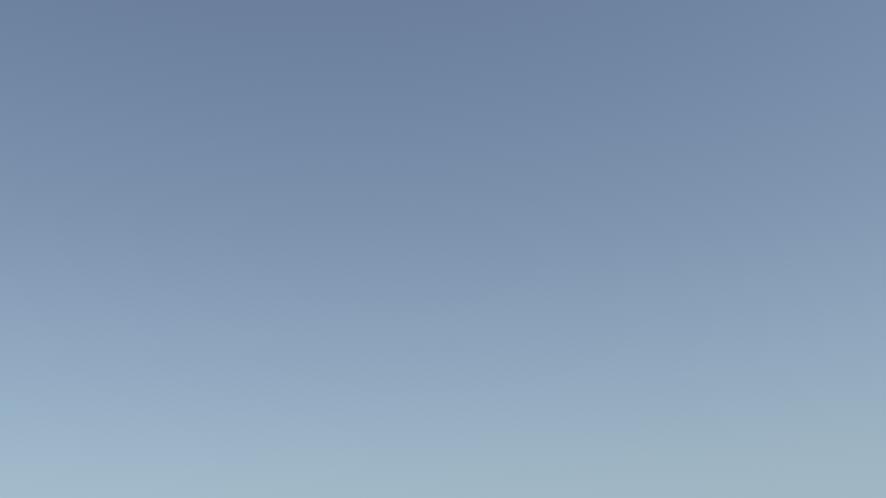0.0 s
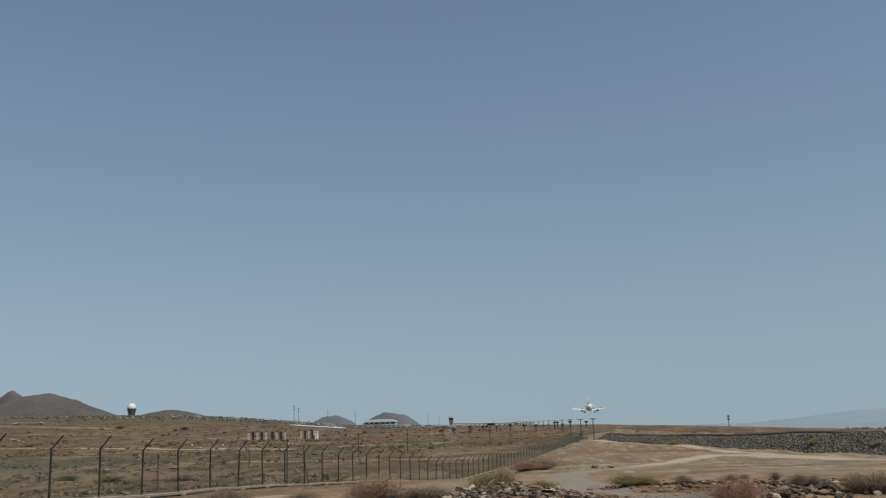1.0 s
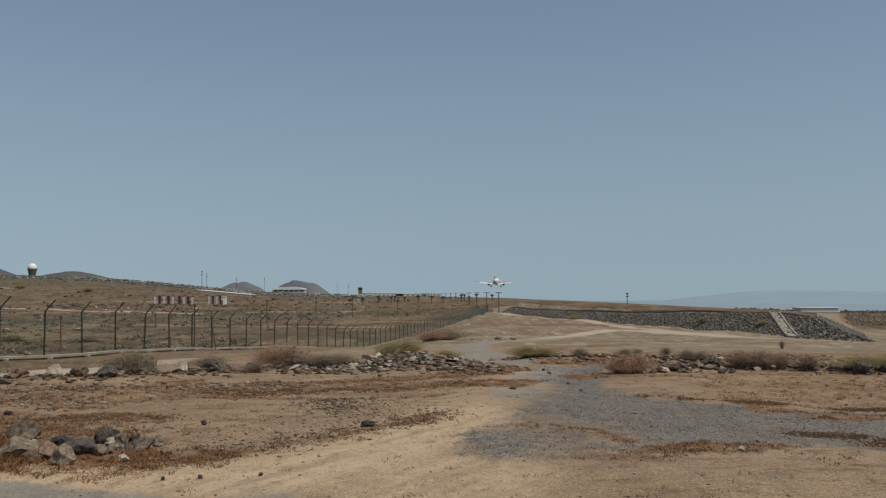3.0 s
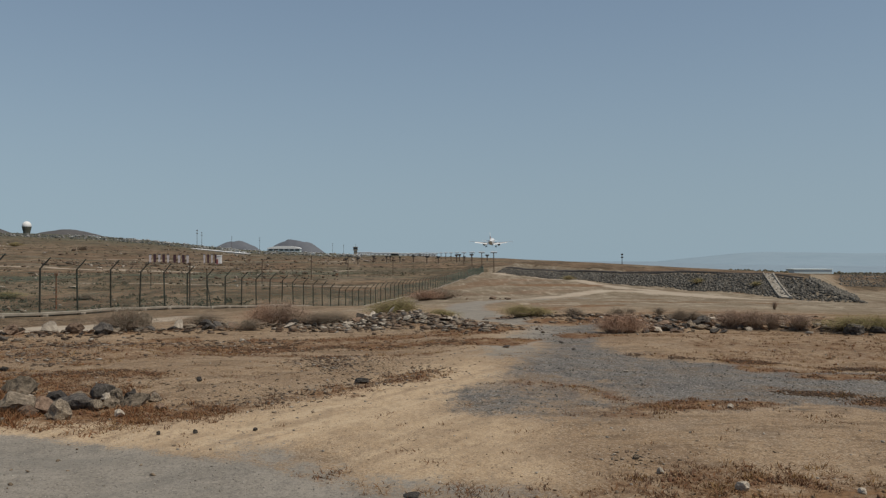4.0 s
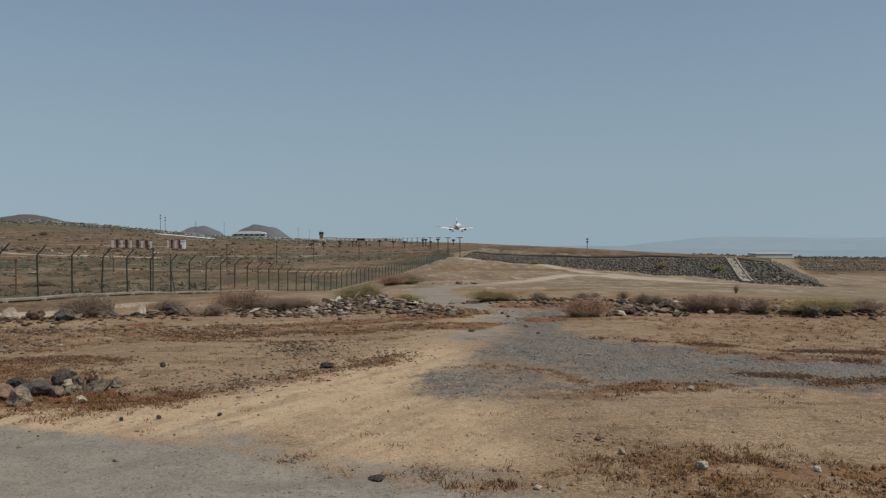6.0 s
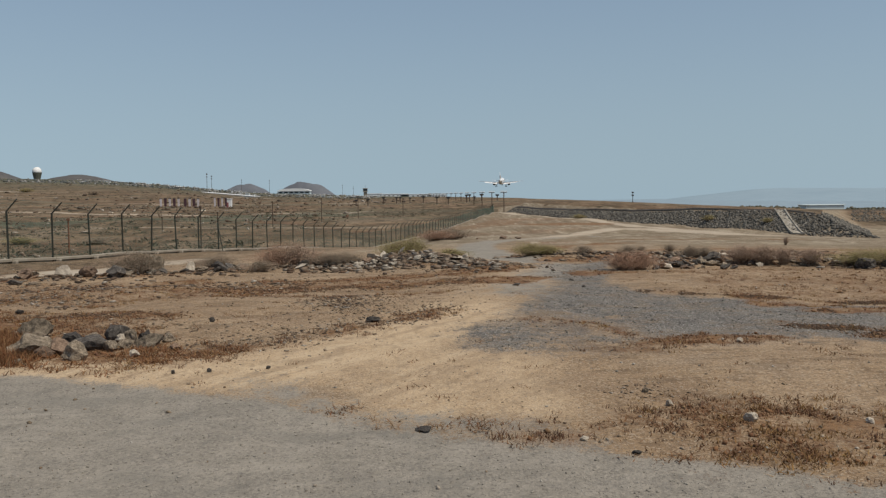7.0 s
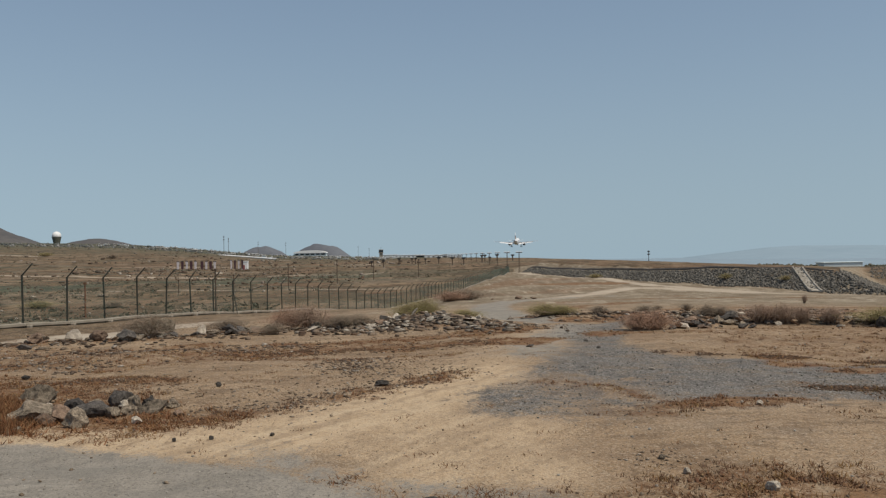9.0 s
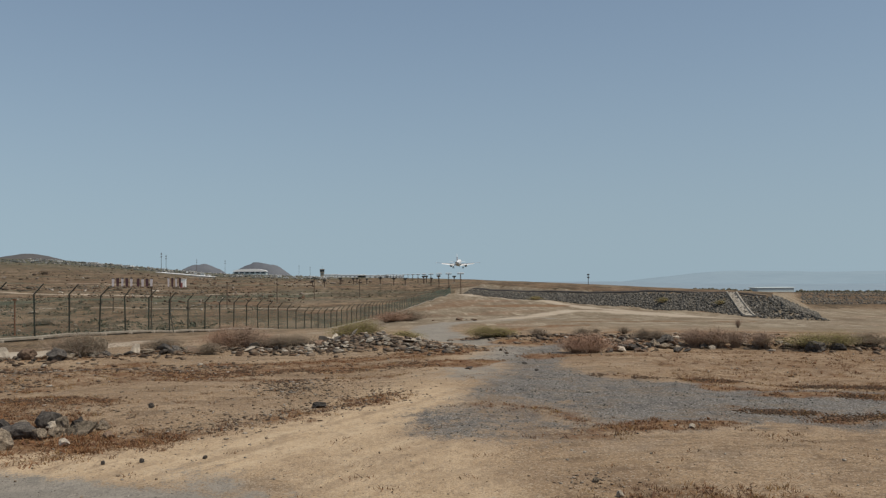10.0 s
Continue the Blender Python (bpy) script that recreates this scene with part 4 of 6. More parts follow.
rs = np.random.RandomState(65)
xy = fan(5200, 4.2, 22, 42, 64, lambda x, y: 0.3 * (covers(x, y)[0][:, 0] < 0.5) * (0.25 + 0.75 * (vnoise(x * 0.9 + 9, y * 0.7) > 0.55)))
fine = fan(16000, 4.2, 10, 42, 67, lambda x, y: 0.35 * (covers(x, y)[0][:, 0] < 0.6) * ss(0.3, 0.6, vnoise(x * 1.4, y * 1.4 + 4)))
scatter("dirt_grit", fine, 0.004 + 0.012 * rs.rand(len(fine)) ** 3, PEBBLES, "fine tan and pale grit on the trodden dirt", "grit", 0.6, seed=68)
scatter("pale_pebbles", xy, (0.008 + 0.02 * rs.rand(len(xy)) ** 4) * (0.7 + 0.07 * np.hypot(xy[:, 0], xy[:, 1])), GRIT, "scattered pale stones on the dirt and gravel", "pebbles", 0.5, seed=66)

# small broken stones in and round the rubble banks
rs = np.random.RandomState(14)
spots, sizes = [], []
for line, count, wide, lo, hi in ((BERM_L, 1500, 0.6, 0.02, 0.2), (PILE, 2400, 0.75, 0.02, 0.22), (BERM_R, 1700, 0.6, 0.02, 0.2), (BERM_M, 2000, 0.9, 0.03, 0.24), ([(-10, 17.4), (-5, 16.2), (-1, 16.8), (1, 18.5)], 1500, 1.3, 0.008, 0.08),
                                  ([(-0.6, 11.6), (0.3, 13.4)], 900, 0.7, 0.01, 0.045), ([(1.7, 6.75), (2.2, 6.85)], 240, 0.16, 0.006, 0.032), ([(-6, 13), (-3, 11.2), (-1, 9.8)], 1200, 0.6, 0.01, 0.05),
                                  ([(-7.1, 14.8), (-5.2, 14.6), (-4.5, 13.8)], 700, 0.35, 0.01, 0.09), ([(0.8, 12.3), (0.2, 11.2), (-0.6, 10.6), (-1.3, 9.6), (-2.3, 9.5)], 1300, 0.28, 0.008, 0.05),
                                  ([(-0.7, 14.0), (-0.6, 12.5)], 700, 0.35, 0.01, 0.07), ([(-8, 16.4), (-4, 17.0), (-2, 17.6)], 900, 0.4, 0.012, 0.11), ([(5, 27), (9, 28.5), (14, 30)], 1500, 1.2, 0.03, 0.2)):
    spots += [(p[0] + rs.normal(0, wide * 0.8), p[1] + rs.normal(0, wide)) for p in (along(line, t) for t in rs.rand(count))]
    sizes.append(lo + (hi - lo) * rs.rand(count) ** 3.5)
xy = np.array(spots)
scatter("rubble", xy, np.concatenate(sizes), RUBBLE, "small broken stones in a low rubble bank", "rubble", 0.27, 0.05, seed=15)


# pale stones lying about in the field
rs = np.random.RandomState(51)
xy = np.stack([-8 - 190 * rs.rand(5200), 42 + 360 * rs.rand(5200) ** 1.3], -1)
xy = xy[((xy[:, 0] + 15.62) * 0.979 - (xy[:, 1] - 33.9) * 0.2028 < -4) & (vnoise(xy[:, 0] * 0.06, xy[:, 1] * 0.06) > 0.45)]
scatter("field_stones", xy, (0.12 + 0.4 * rs.rand(len(xy)) ** 2.5) * (0.6 + xy[:, 1] / 180), RUBBLE, "pale and brown stones lying about in the dry field", "stones", 0.6, 0.2, seed=52)


rs = np.random.RandomState(53)
r, a = 330 + 620 * rs.rand(1500), np.radians(rs.uniform(-36, 2, 1500))
xy = np.stack([r * np.sin(a), r * np.cos(a)], -1)
xy = xy[(vnoise(xy[:, 0] * 0.02, xy[:, 1] * 0.012) > 0.5)]
scatter("far_stones", xy, 0.5 + 2.2 * rs.rand(len(xy)) ** 2.5, RUBBLE, "heaps of pale and dark stone on the far plain", "stones", 0.4, 0.15, seed=54)


rs = np.random.RandomState(57)
r, a = 950 + 1300 * rs.rand(2600), np.radians(rs.uniform(-27, -0.5, 2600))
xy = np.stack([r * np.sin(a), r * np.cos(a)], -1)
xy = xy[vnoise(xy[:, 0] * 0.012, xy[:, 1] * 0.006) > 0.46]
scatter("far_trees", xy, 1.2 + 3.6 * rs.rand(len(xy)) ** 2, FARTREES, "trees, hedges and pale sheds far behind the airfield, coloured for haze", "trees", 0.5, 0.2, seed=58)


rs = np.random.RandomState(59)
w, r = np.concatenate([rs.uniform(0.525, 0.66, 420), rs.uniform(0.40, 0.47, 160)]), rs.uniform(560, 660, 580)
xy = np.stack([r * w, r], -1)
scatter("far_hedge", xy, 0.8 + 2.0 * rs.rand(len(xy)) ** 2, FIELDLEAF, "low dark hedge on the plain near a long shed", "hedge", 0.6, 0.2, seed=60)


# riprap on the embankment's slope
def slope_place(s, k):
    """A point of the slope: s metres along its foot, k from foot (0) to top (1)."""
    if s < 150.8:
        x, y = 35 + 29 * s / 150.8, 262 - 148 * s / 150.8
        return x + 0.9814 * 5.5 * k, y + 0.1923 * 5.5 * k
    s -= 150.8
    return 64 + 0.4384 * s - 0.8988 * 7 * k, 114 + 0.8988 * s + 0.4384 * 7 * k


def crest(s):
    """How far up the slope the riprap reaches; bare earth lies above it."""
    return np.interp(s, (0, 60, 90, 110, 150), (0.40, 0.60, 0.82, 1.0, 1.0))


rs = np.random.RandomState(8)
runs = [(176 * t, k) for t, k in zip(rs.rand(23000) ** 0.8, rs.rand(23000) * 0.95)]
pts = np.array([slope_place(t, k * crest(t)) for t, k in runs if not 138 < t < 168 or hashed(t * 7.0, k * 31.0) < 0.42])
up = np.array([k * crest(t) for t, k in runs if not 138 < t < 168 or hashed(t * 7.0, k * 31.0) < 0.42])
pts = pts[plateau(pts[:, 0], pts[:, 1]) > up - 0.2]
fallen = [slope_place(134.0 - 12.0 * k + rs.normal(0, 1.3), k) for k in rs.rand(130)]
pts = np.concatenate([pts, np.array(fallen)])
r, w = rs.uniform(195, 300, 2600), rs.uniform(0.53, 0.70, 2600)
pts = np.concatenate([pts, np.stack([r * np.sin(np.arctan(w)), r * np.cos(np.arctan(w))], -1)])
scatter("riprap", pts, 0.16 + 0.36 * rs.rand(len(pts)) ** 2.5, RIPRAP, "grey riprap boulders on the runway embankment", "riprap", 0.75, 0.35, seed=9)


# ---- dry scrub and shrubs ----
def blades(xy, lo, hi, wide, each, seed, lean=0.5, spread=0.045):
    """Tufts of thin three-cornered blades, as arrays."""
    rs = np.random.RandomState(seed)
    n = len(xy) * each
    x, y = np.repeat(xy[:, 0], each) + rs.normal(0, spread, n), np.repeat(xy[:, 1], each) + rs.normal(0, spread, n)
    z = height(x, y) - 0.005
    a, h, t = rs.uniform(0, 6.28, n), rs.uniform(lo, hi, n), rs.normal(0, lean, n)
    w = wide * rs.uniform(0.6, 1.4, n)
    b = rs.uniform(0, 6.28, n)
    p0 = np.stack([x - w * np.cos(a), y - w * np.sin(a), z], -1)
    p1 = np.stack([x + w * np.cos(a), y + w * np.sin(a), z], -1)
    p2 = np.stack([x + h * t * np.cos(b), y + h * t * np.sin(b), z + h], -1)
    return np.stack([p0, p1, p2], 1).reshape(-1, 3), np.arange(3 * n).reshape(-1, 3)


def scrubby(x, y):
    a, b = covers(x, y)
    return np.clip(ss(0.25, 0.7, a[:, 3]) * 0.85 + 0.01 + 0.16 * (vnoise(x * 0.7 + 2, y * 0.5) > 0.56) * (a[:, 2] < 0.5) * (a[:, 1] < 0.4), 0, 1) * (a[:, 0] < 0.7) * (vnoise(x * 2.1, y * 2.1) > 0.3) * (vnoise(x * 6.1, y * 6.1) > 0.42)


xy = fan(60000, 3.6, 34, 42, 12, scrubby)
tv, tf = blades(xy, 0.008, 0.038, 0.006, 13, 13, 1.9)
tagged(new("dry_scrub", array_mesh("dry_scrub", tv, tf, DRYGRASS)), "low reddish-brown dry scrub over stony dirt", "scrub", kind="stuff")


xy = fan(16000, 7.6, 14, 42, 71, lambda x, y: ss(-0.25, 0.4, inside(x, y, SCRUBS_A[0])) * (vnoise(x * 3.1, y * 3.1) > 0.46) * (vnoise(x * 7.3 + 5, y * 7.3) > 0.45) * 0.75)
gv, gf = blades(xy, 0.012, 0.065, 0.006, 13, 72, 2.0)
tagged(new("dry_grass", array_mesh("dry_grass", gv, gf, RUSTGRASS)), "rust-brown dry grass round grey boulders", "grass", kind="stuff")
xy = fan(26000, 3.6, 30, 42, 41, lambda x, y: ss(0.3, 0.6, covers(x, y)[0][:, 3]) * 0.8 * (vnoise(x * 4.1, y * 4.1) > 0.45) * (covers(x, y)[0][:, 0] < 0.6))
rs = np.random.RandomState(42)
scatter("dry_tufts", xy, (0.010 + 0.028 * rs.rand(len(xy)) ** 2) * (0.8 + 0.035 * np.hypot(xy[:, 0], xy[:, 1])), DRYGRASS, "matted reddish-brown tufts of withered plants", "scrub", 0.75, 0.3, seed=43)


# upright withered stalks and ochre grass in small clumps
def stalky(shift, gate):
    def keep(x, y):
        a, b = covers(x, y)
        return ss(0.22, 0.5, a[:, 3]) * (vnoise(x * 1.3 + shift, y * 1.0) > gate) * (vnoise(x * 5.0 + shift, y * 5.0) > 0.5) * (a[:, 0] < 0.75)
    return keep


xy = fan(13000, 4.0, 20, 42, 81, stalky(3.0, 0.34))
tv, tf = blades(xy, 0.008, 0.045, 0.004, 16, 82, 0.7, 0.028)
tagged(new("withered_stalks", array_mesh("withered_stalks", tv, tf, STALKS)), "clumps of short dark withered stalks in stony dirt", "dry plants", kind="stuff")
xy = fan(9000, 4.0, 20, 42, 83, stalky(11.0, 0.48))
tv, tf = blades(xy, 0.008, 0.045, 0.005, 16, 84, 1.1, 0.04)
tagged(new("ochre_grass", array_mesh("ochre_grass", tv, tf, OCHRE)), "thin ochre patches of dry grass", "grass", kind="stuff")
# dark mats of dead plants on and round the gravel, and under the rubble
MATS = [([(4.1, 14.3), (4.9, 13.9)], 0.1, 300), ([(5.4, 13.8), (5.95, 13.1), (6.75, 12.45), (7.5, 12.2), (9, 11.2)], 0.13, 1500), ([(5.4, 12.35), (6.25, 12.25)], 0.09, 420), ([(5.9, 11.55), (6.7, 11.05)], 0.1, 420),
        ([(4.75, 10.15), (5.35, 9.95)], 0.09, 420), ([(5.3, 9.5), (5.9, 9.65), (7.5, 9.3)], 0.12, 500), ([(-3.0, 16.4), (-1.2, 16.6), (0.3, 16.7), (1.5, 16.8), (2.1, 16.6)], 0.42, 1800),
        ([(-4.9, 12.6), (-3.0, 12.0)], 0.16, 420)]
rs = np.random.RandomState(87)
xy = np.array([(p[0] + rs.normal(0, w * 1.2), p[1] + rs.normal(0, w)) for line, w, n in MATS for p in (along(line, t) for t in rs.rand(2 * n))])
xy = xy[vnoise(xy[:, 0] * 3.0, xy[:, 1] * 2.0) > 0.38]
scatter("plant_mats", xy, 0.014 + 0.03 * rs.rand(len(xy)) ** 2, DEADMAT, "dark brown mats of dead plants on the gravel", "dry plants", 0.3, 0.2, seed=88)
RUSTY = [(-6.5, 10.4), (-4.3, 10.5), (-3.4, 9.1), (-2.9, 8.5), (-3.6, 8.45), (-4.6, 8.75), (-6.5, 9.2)]
xy = fan(12000, 8, 13, 42, 85, lambda x, y: ss(-0.2, 0.3, inside(x, y, RUSTY)) * (vnoise(x * 2.2, y * 2.2) > 0.4))
tv, tf = blades(xy, 0.02, 0.13, 0.007, 20, 86, 0.8, 0.06)
tagged(new("rusty_brush", array_mesh("rusty_brush", tv, tf, RUSTGRASS)), "dense knee-low rust-red brush beside grey boulders", "brush", kind="stuff")


def shrub_parts(seed, leaf_mat, dense, upright, leaf):
    """Twigs and leaves of a shrub one metre wide and high, as two meshes."""
    rnd = random.Random(seed)
    bm = bmesh.new()
    tips = []
    for _ in range(90):
        a, lean = rnd.uniform(0, 6.28), rnd.uniform(0.05, 1.0) * (0.55 if upright else 1.0)
        l = rnd.uniform(0.55, 1.0)
        p = Vector((rnd.gauss(0, 0.05), rnd.gauss(0, 0.05), -0.05))
        d = Vector((math.cos(a) * lean * 0.5, math.sin(a) * lean * 0.5, 1.0 - 0.55 * lean)) * l
        mid = p + d * 0.5 + Vector((rnd.gauss(0, 0.05), rnd.gauss(0, 0.05), 0.04))
        end = p + d
        rod(bm, p, mid, 0.008, 0.006, 4, False)
        rod(bm, mid, end, 0.006, 0.002, 4, False)
        tips += [mid, end]
        for _ in range(3):
            s = mid.lerp(end, rnd.random())
            e = s + Vector((rnd.gauss(0, 0.13), rnd.gauss(0, 0.13), rnd.uniform(0.02, 0.2)))
            rod(bm, s, e, 0.004, 0.0015, 3, False)
            tips.append(e)
    twigs = bm
    rs = np.random.RandomState(seed)
    c = np.array([tips[i] for i in rs.randint(0, len(tips), dense)]) + rs.normal(0, 0.075, (dense, 3))
    c[:, 2] = np.maximum(c[:, 2], 0.02)
    d1, d2 = rs.normal(0, 1, (dense, 3)), rs.normal(0, 1, (dense, 3))
    d1 /= np.linalg.norm(d1, axis=1)[:, None]
    d2 /= np.linalg.norm(d2, axis=1)[:, None]
    s = leaf * rs.uniform(0.5, 1.4, (dense, 1))
    vs = np.stack([c - d1 * s, c + d2 * s * 0.45, c + d1 * s, c - d2 * s * 0.45], 1).reshape(-1, 3)
    return twigs, array_mesh("leaves", vs, np.arange(4 * dense).reshape(-1, 4), leaf_mat)


SHRUBS = {}
for kind, (leaf_mat, dense, upright, leaf, what) in {"dead": (DEADLEAF, 6500, True, 0.010, "leafless pinkish-brown twiggy shrub"), "grey": (GREYLEAF, 14000, False, 0.011, "dry grey-brown shrub"),
                                                     "green": (GREENLEAF, 15000, False, 0.013, "yellow-green broom shrub"), "red": (REDLEAF, 14000, False, 0.010, "dry reddish shrub")}.items():
    for v in range(2):
        tw, leaves = shrub_parts(31 + v + 7 * len(SHRUBS), leaf_mat, dense, upright, leaf)
        me = bpy.data.meshes.new("stem")
        tw.to_mesh(me)
        tw.free()
        me.materials.append(TWIG)
        SHRUBS[kind, v] = (me, leaves, what)


def shrub(kind, x, y, w, h, where, v=None):
    rnd_k = random.Random(round(x * 977 + y * 131))
    tw, leaves, what = SHRUBS[kind, rnd_k.randrange(2) if v is None else v]
    e = thing("shrub", (x, y, ground_z(x, y)), what + " " + where, "shrub", "shrubs on the waste ground", rnd_k.uniform(0, 360))
    e.scale = (w * 1.55, w * 1.25, h * 0.72)
    for nm, me in (("stem", tw), ("foliage", leaves)):
        new(nm, me).parent = e


for kind, x, y, w, h, where in (
        ("grey", -5.35, 19.8, 0.95, 0.8, "in the rubble bank"), ("dead", -5.7, 19.9, 0.8, 0.7, "in the rubble bank"), ("grey", -4.2, 22.4, 1.0, 0.55, "in the rubble bank"), ("grey", -2.85, 20.6, 0.6, 0.38, "in the rubble bank"),
        ("red", -2.75, 22.4, 1.0, 0.9, "in the rubble bank"), ("dead", -2.2, 22.6, 1.2, 1.0, "in the rubble bank"), ("red", -1.75, 22.8, 0.8, 0.55, "in the rubble bank"), ("grey", -1.4, 21.9, 0.8, 0.5, "in the rubble bank"),
        ("grey", -1.0, 22.2, 0.7, 0.45, "in the rubble bank"), ("green", 0.25, 25.0, 0.85, 0.7, "behind the rubble bank"), ("green", 0.7, 25.1, 0.8, 0.8, "behind the rubble bank"), ("green", 1.9, 26.5, 0.9, 0.45, "beside the track"),
        ("green", 4.1, 25.6, 0.9, 0.55, "beside the track"), ("green", 4.6, 25.5, 0.7, 0.4, "beside the track"), ("red", 5.05, 19.1, 0.8, 0.6, "at the gravel's edge"), ("red", 5.5, 19.3, 0.9, 0.65, "at the gravel's edge"),
        ("grey", 7.75, 21.6, 0.5, 0.4, "in the rubble bank"), ("dead", 8.3, 20.6, 0.9, 0.7, "in the rubble bank"), ("dead", 8.75, 20.4, 0.9, 0.72, "in the rubble bank"), ("dead", 9.1, 20.2, 0.7, 0.6, "in the rubble bank"), ("red", 8.5, 20.8, 0.9, 0.55, "in the rubble bank"),
        ("dead", 9.55, 19.8, 0.9, 0.6, "beside dark boulders"), ("green", 10.35, 19.1, 1.0, 0.5, "beside dark boulders"), ("green", 10.9, 18.9, 0.8, 0.5, "beside dark boulders"), ("grey", 11.6, 18.9, 0.9, 0.5, "in the rubble bank"),
        ("green", 12.4, 18.5, 1.0, 0.55, "in the rubble bank"), ("dead", 18.9, 41.7, 0.45, 0.6, "alone on the sand bank"), ("grey", 9.3, 32.5, 0.35, 0.3, "on the sand bank"), ("grey", 9.9, 31.0, 0.4, 0.4, "on the sand bank"),
        ("grey", 7.4, 21.6, 0.4, 0.45, "in the rubble bank"), ("grey", 5.0, 70.0, 3.0, 1.5, "by the fence"), ("red", 3.6, 66.0, 2.4, 1.2, "by the fence"), ("grey", 7.0, 25.7, 0.6, 0.4, "on the bank"), ("grey", 5.6, 25.4, 0.6, 0.35, "on the bank"),
        ("grey", -40, 128, 4, 1.4, "in the field behind the fence"), ("green", -52, 133, 4.5, 1.5, "in the field behind the fence"), ("grey", -60, 137, 4, 1.5, "in the field behind the fence"), ("grey", -175, 560, 7, 4, "far off in the field"), ("green", -230, 600, 7, 4, "far off in the field"),
        ("grey", -23, 88, 2.2, 1.0, "behind the fence"), ("green", 44.5, 206, 2.4, 1.6, "on top of the embankment"), ("green", 57.6, 158, 1.8, 1.6, "on top of the embankment"), ("green", 61, 141, 1.6, 1.2, "on top of the embankment")):
    shrub(kind, x, y, w, h, where)

# low bushes all over the far field
rs = np.random.RandomState(21)
r, a = 80 * (12 ** rs.rand(9000)), np.radians(rs.uniform(-38, 6, 9000))
fx, fy = r * np.sin(a), r * np.cos(a)
keep = ((fx + 15.62) * 0.979 - (fy - 33.9) * 0.2028 < -6) & (vnoise(fx * 0.03, fy * 0.02) > 0.45) & (vnoise(fx * 0.11, fy * 0.06) > 0.42)
fx, fy = fx[keep], fy[keep]
pts, hs = [], []
each = 12
cx, cy = np.repeat(fx, each), np.repeat(fy, each)
size = np.repeat(0.16 + 0.6 * rs.rand(len(fx)) ** 3 + np.hypot(fx, fy) * 0.0006, each)
n = len(cx)
off = rs.normal(0, 0.45, (n, 3)) * size[:, None]
c = np.stack([cx + off[:, 0], cy + off[:, 1], height(cx, cy) + np.abs(off[:, 2]) * 0.5], -1)
d1, d2 = rs.normal(0, 1, (n, 3)), rs.normal(0, 1, (n, 3))
s = (size * 0.26)[:, None]
bv = np.stack([c - d1 * s, c + d2 * s * 0.6, c + d1 * s], 1).reshape(-1, 3)
tagged(new("field_bushes", array_mesh("field_bushes", bv, np.arange(3 * n).reshape(-1, 3), FIELDLEAF)), "low grey-green bushes scattered over the airfield", "bushes", kind="stuff")


# ---- perimeter fence ----
FENCE0, STEP, FDIR = Vector((-15.62, 33.9)), 3.1, Vector((0.2028, 0.9792))
fence = thing("perimeter_fence", (0, 0, 0), "long green chain-link airport fence with angled post tops", "fence")


def fence_at(i):
    p = FENCE0 + FDIR * (STEP * i)
    return Vector((p.x, p.y, ground_z(p.x, p.y)))


bm = bmesh.new()
rod(bm, (0, 0, -0.3), (0, 0, 2.1), 0.042, seg=8)
rod(bm, (0, 0, 2.08), (0.42, 0.06, 2.56), 0.032, 0.028, seg=8)
bmesh.ops.create_icosphere(bm, subdivisions=1, radius=0.036, matrix=Matrix.Translation((0, 0, 2.09)))
post_mesh = bpy.data.meshes.new("post")
bm.to_mesh(post_mesh)
bm.free()
post_mesh.materials.append(POSTGREEN)
bm = bmesh.new()
gap = 0.11
for k in range(int((STEP + 1.9) / gap)):
    t = k * gap
    p, q2 = Vector((0, max(0.0, t - 1.9), min(t, 1.9))), Vector((0, min(t, STEP), max(0.0, t - STEP)))
    for flip in (False, True):
        e0, e1 = (p, q2) if not flip else (Vector((0, STEP - p.y, p.z)), Vector((0, STEP - q2.y, q2.z)))
        if (e1 - e0).length > 0.05:
            rod(bm, e0, e1, 0.0022, seg=3, caps=False)
for z in (0.03, 0.95, 1.88):
    rod(bm, (0, 0, z), (0, STEP, z), 0.004, seg=4, caps=False)
for k in range(3):
    rod(bm, (0.14 + 0.13 * k, 0.02 * k, 2.22 + 0.15 * k), (0.14 + 0.13 * k, STEP + 0.02 * k, 2.22 + 0.15 * k), 0.004, seg=4, caps=False)
net_mesh = bpy.data.meshes.new("mesh_panel")
bm.to_mesh(net_mesh)
bm.free()
net_mesh.materials.append(WIRE)
bm = bmesh.new()
box(bm, 0.12, STEP - 0.02, 0.4, -0.06, STEP / 2, -0.28, bevel=0.01)
box(bm, 0.32, STEP - 0.02, 0.13, 0, STEP / 2, 0.06, bevel=0.02)
kerb_mesh = bpy.data.meshes.new("kerb")
bm.to_mesh(kerb_mesh)
bm.free()
kerb_mesh.materials.append(CONCRETE)
bm = bmesh.new()
box(bm, 0.2, 0.17, 0.36, 0.28, 0, -0.24, bevel=0.03)
foot_mesh = bpy.data.meshes.new("footing")
bm.to_mesh(foot_mesh)
bm.free()
foot_mesh.materials.append(CONCRETE)
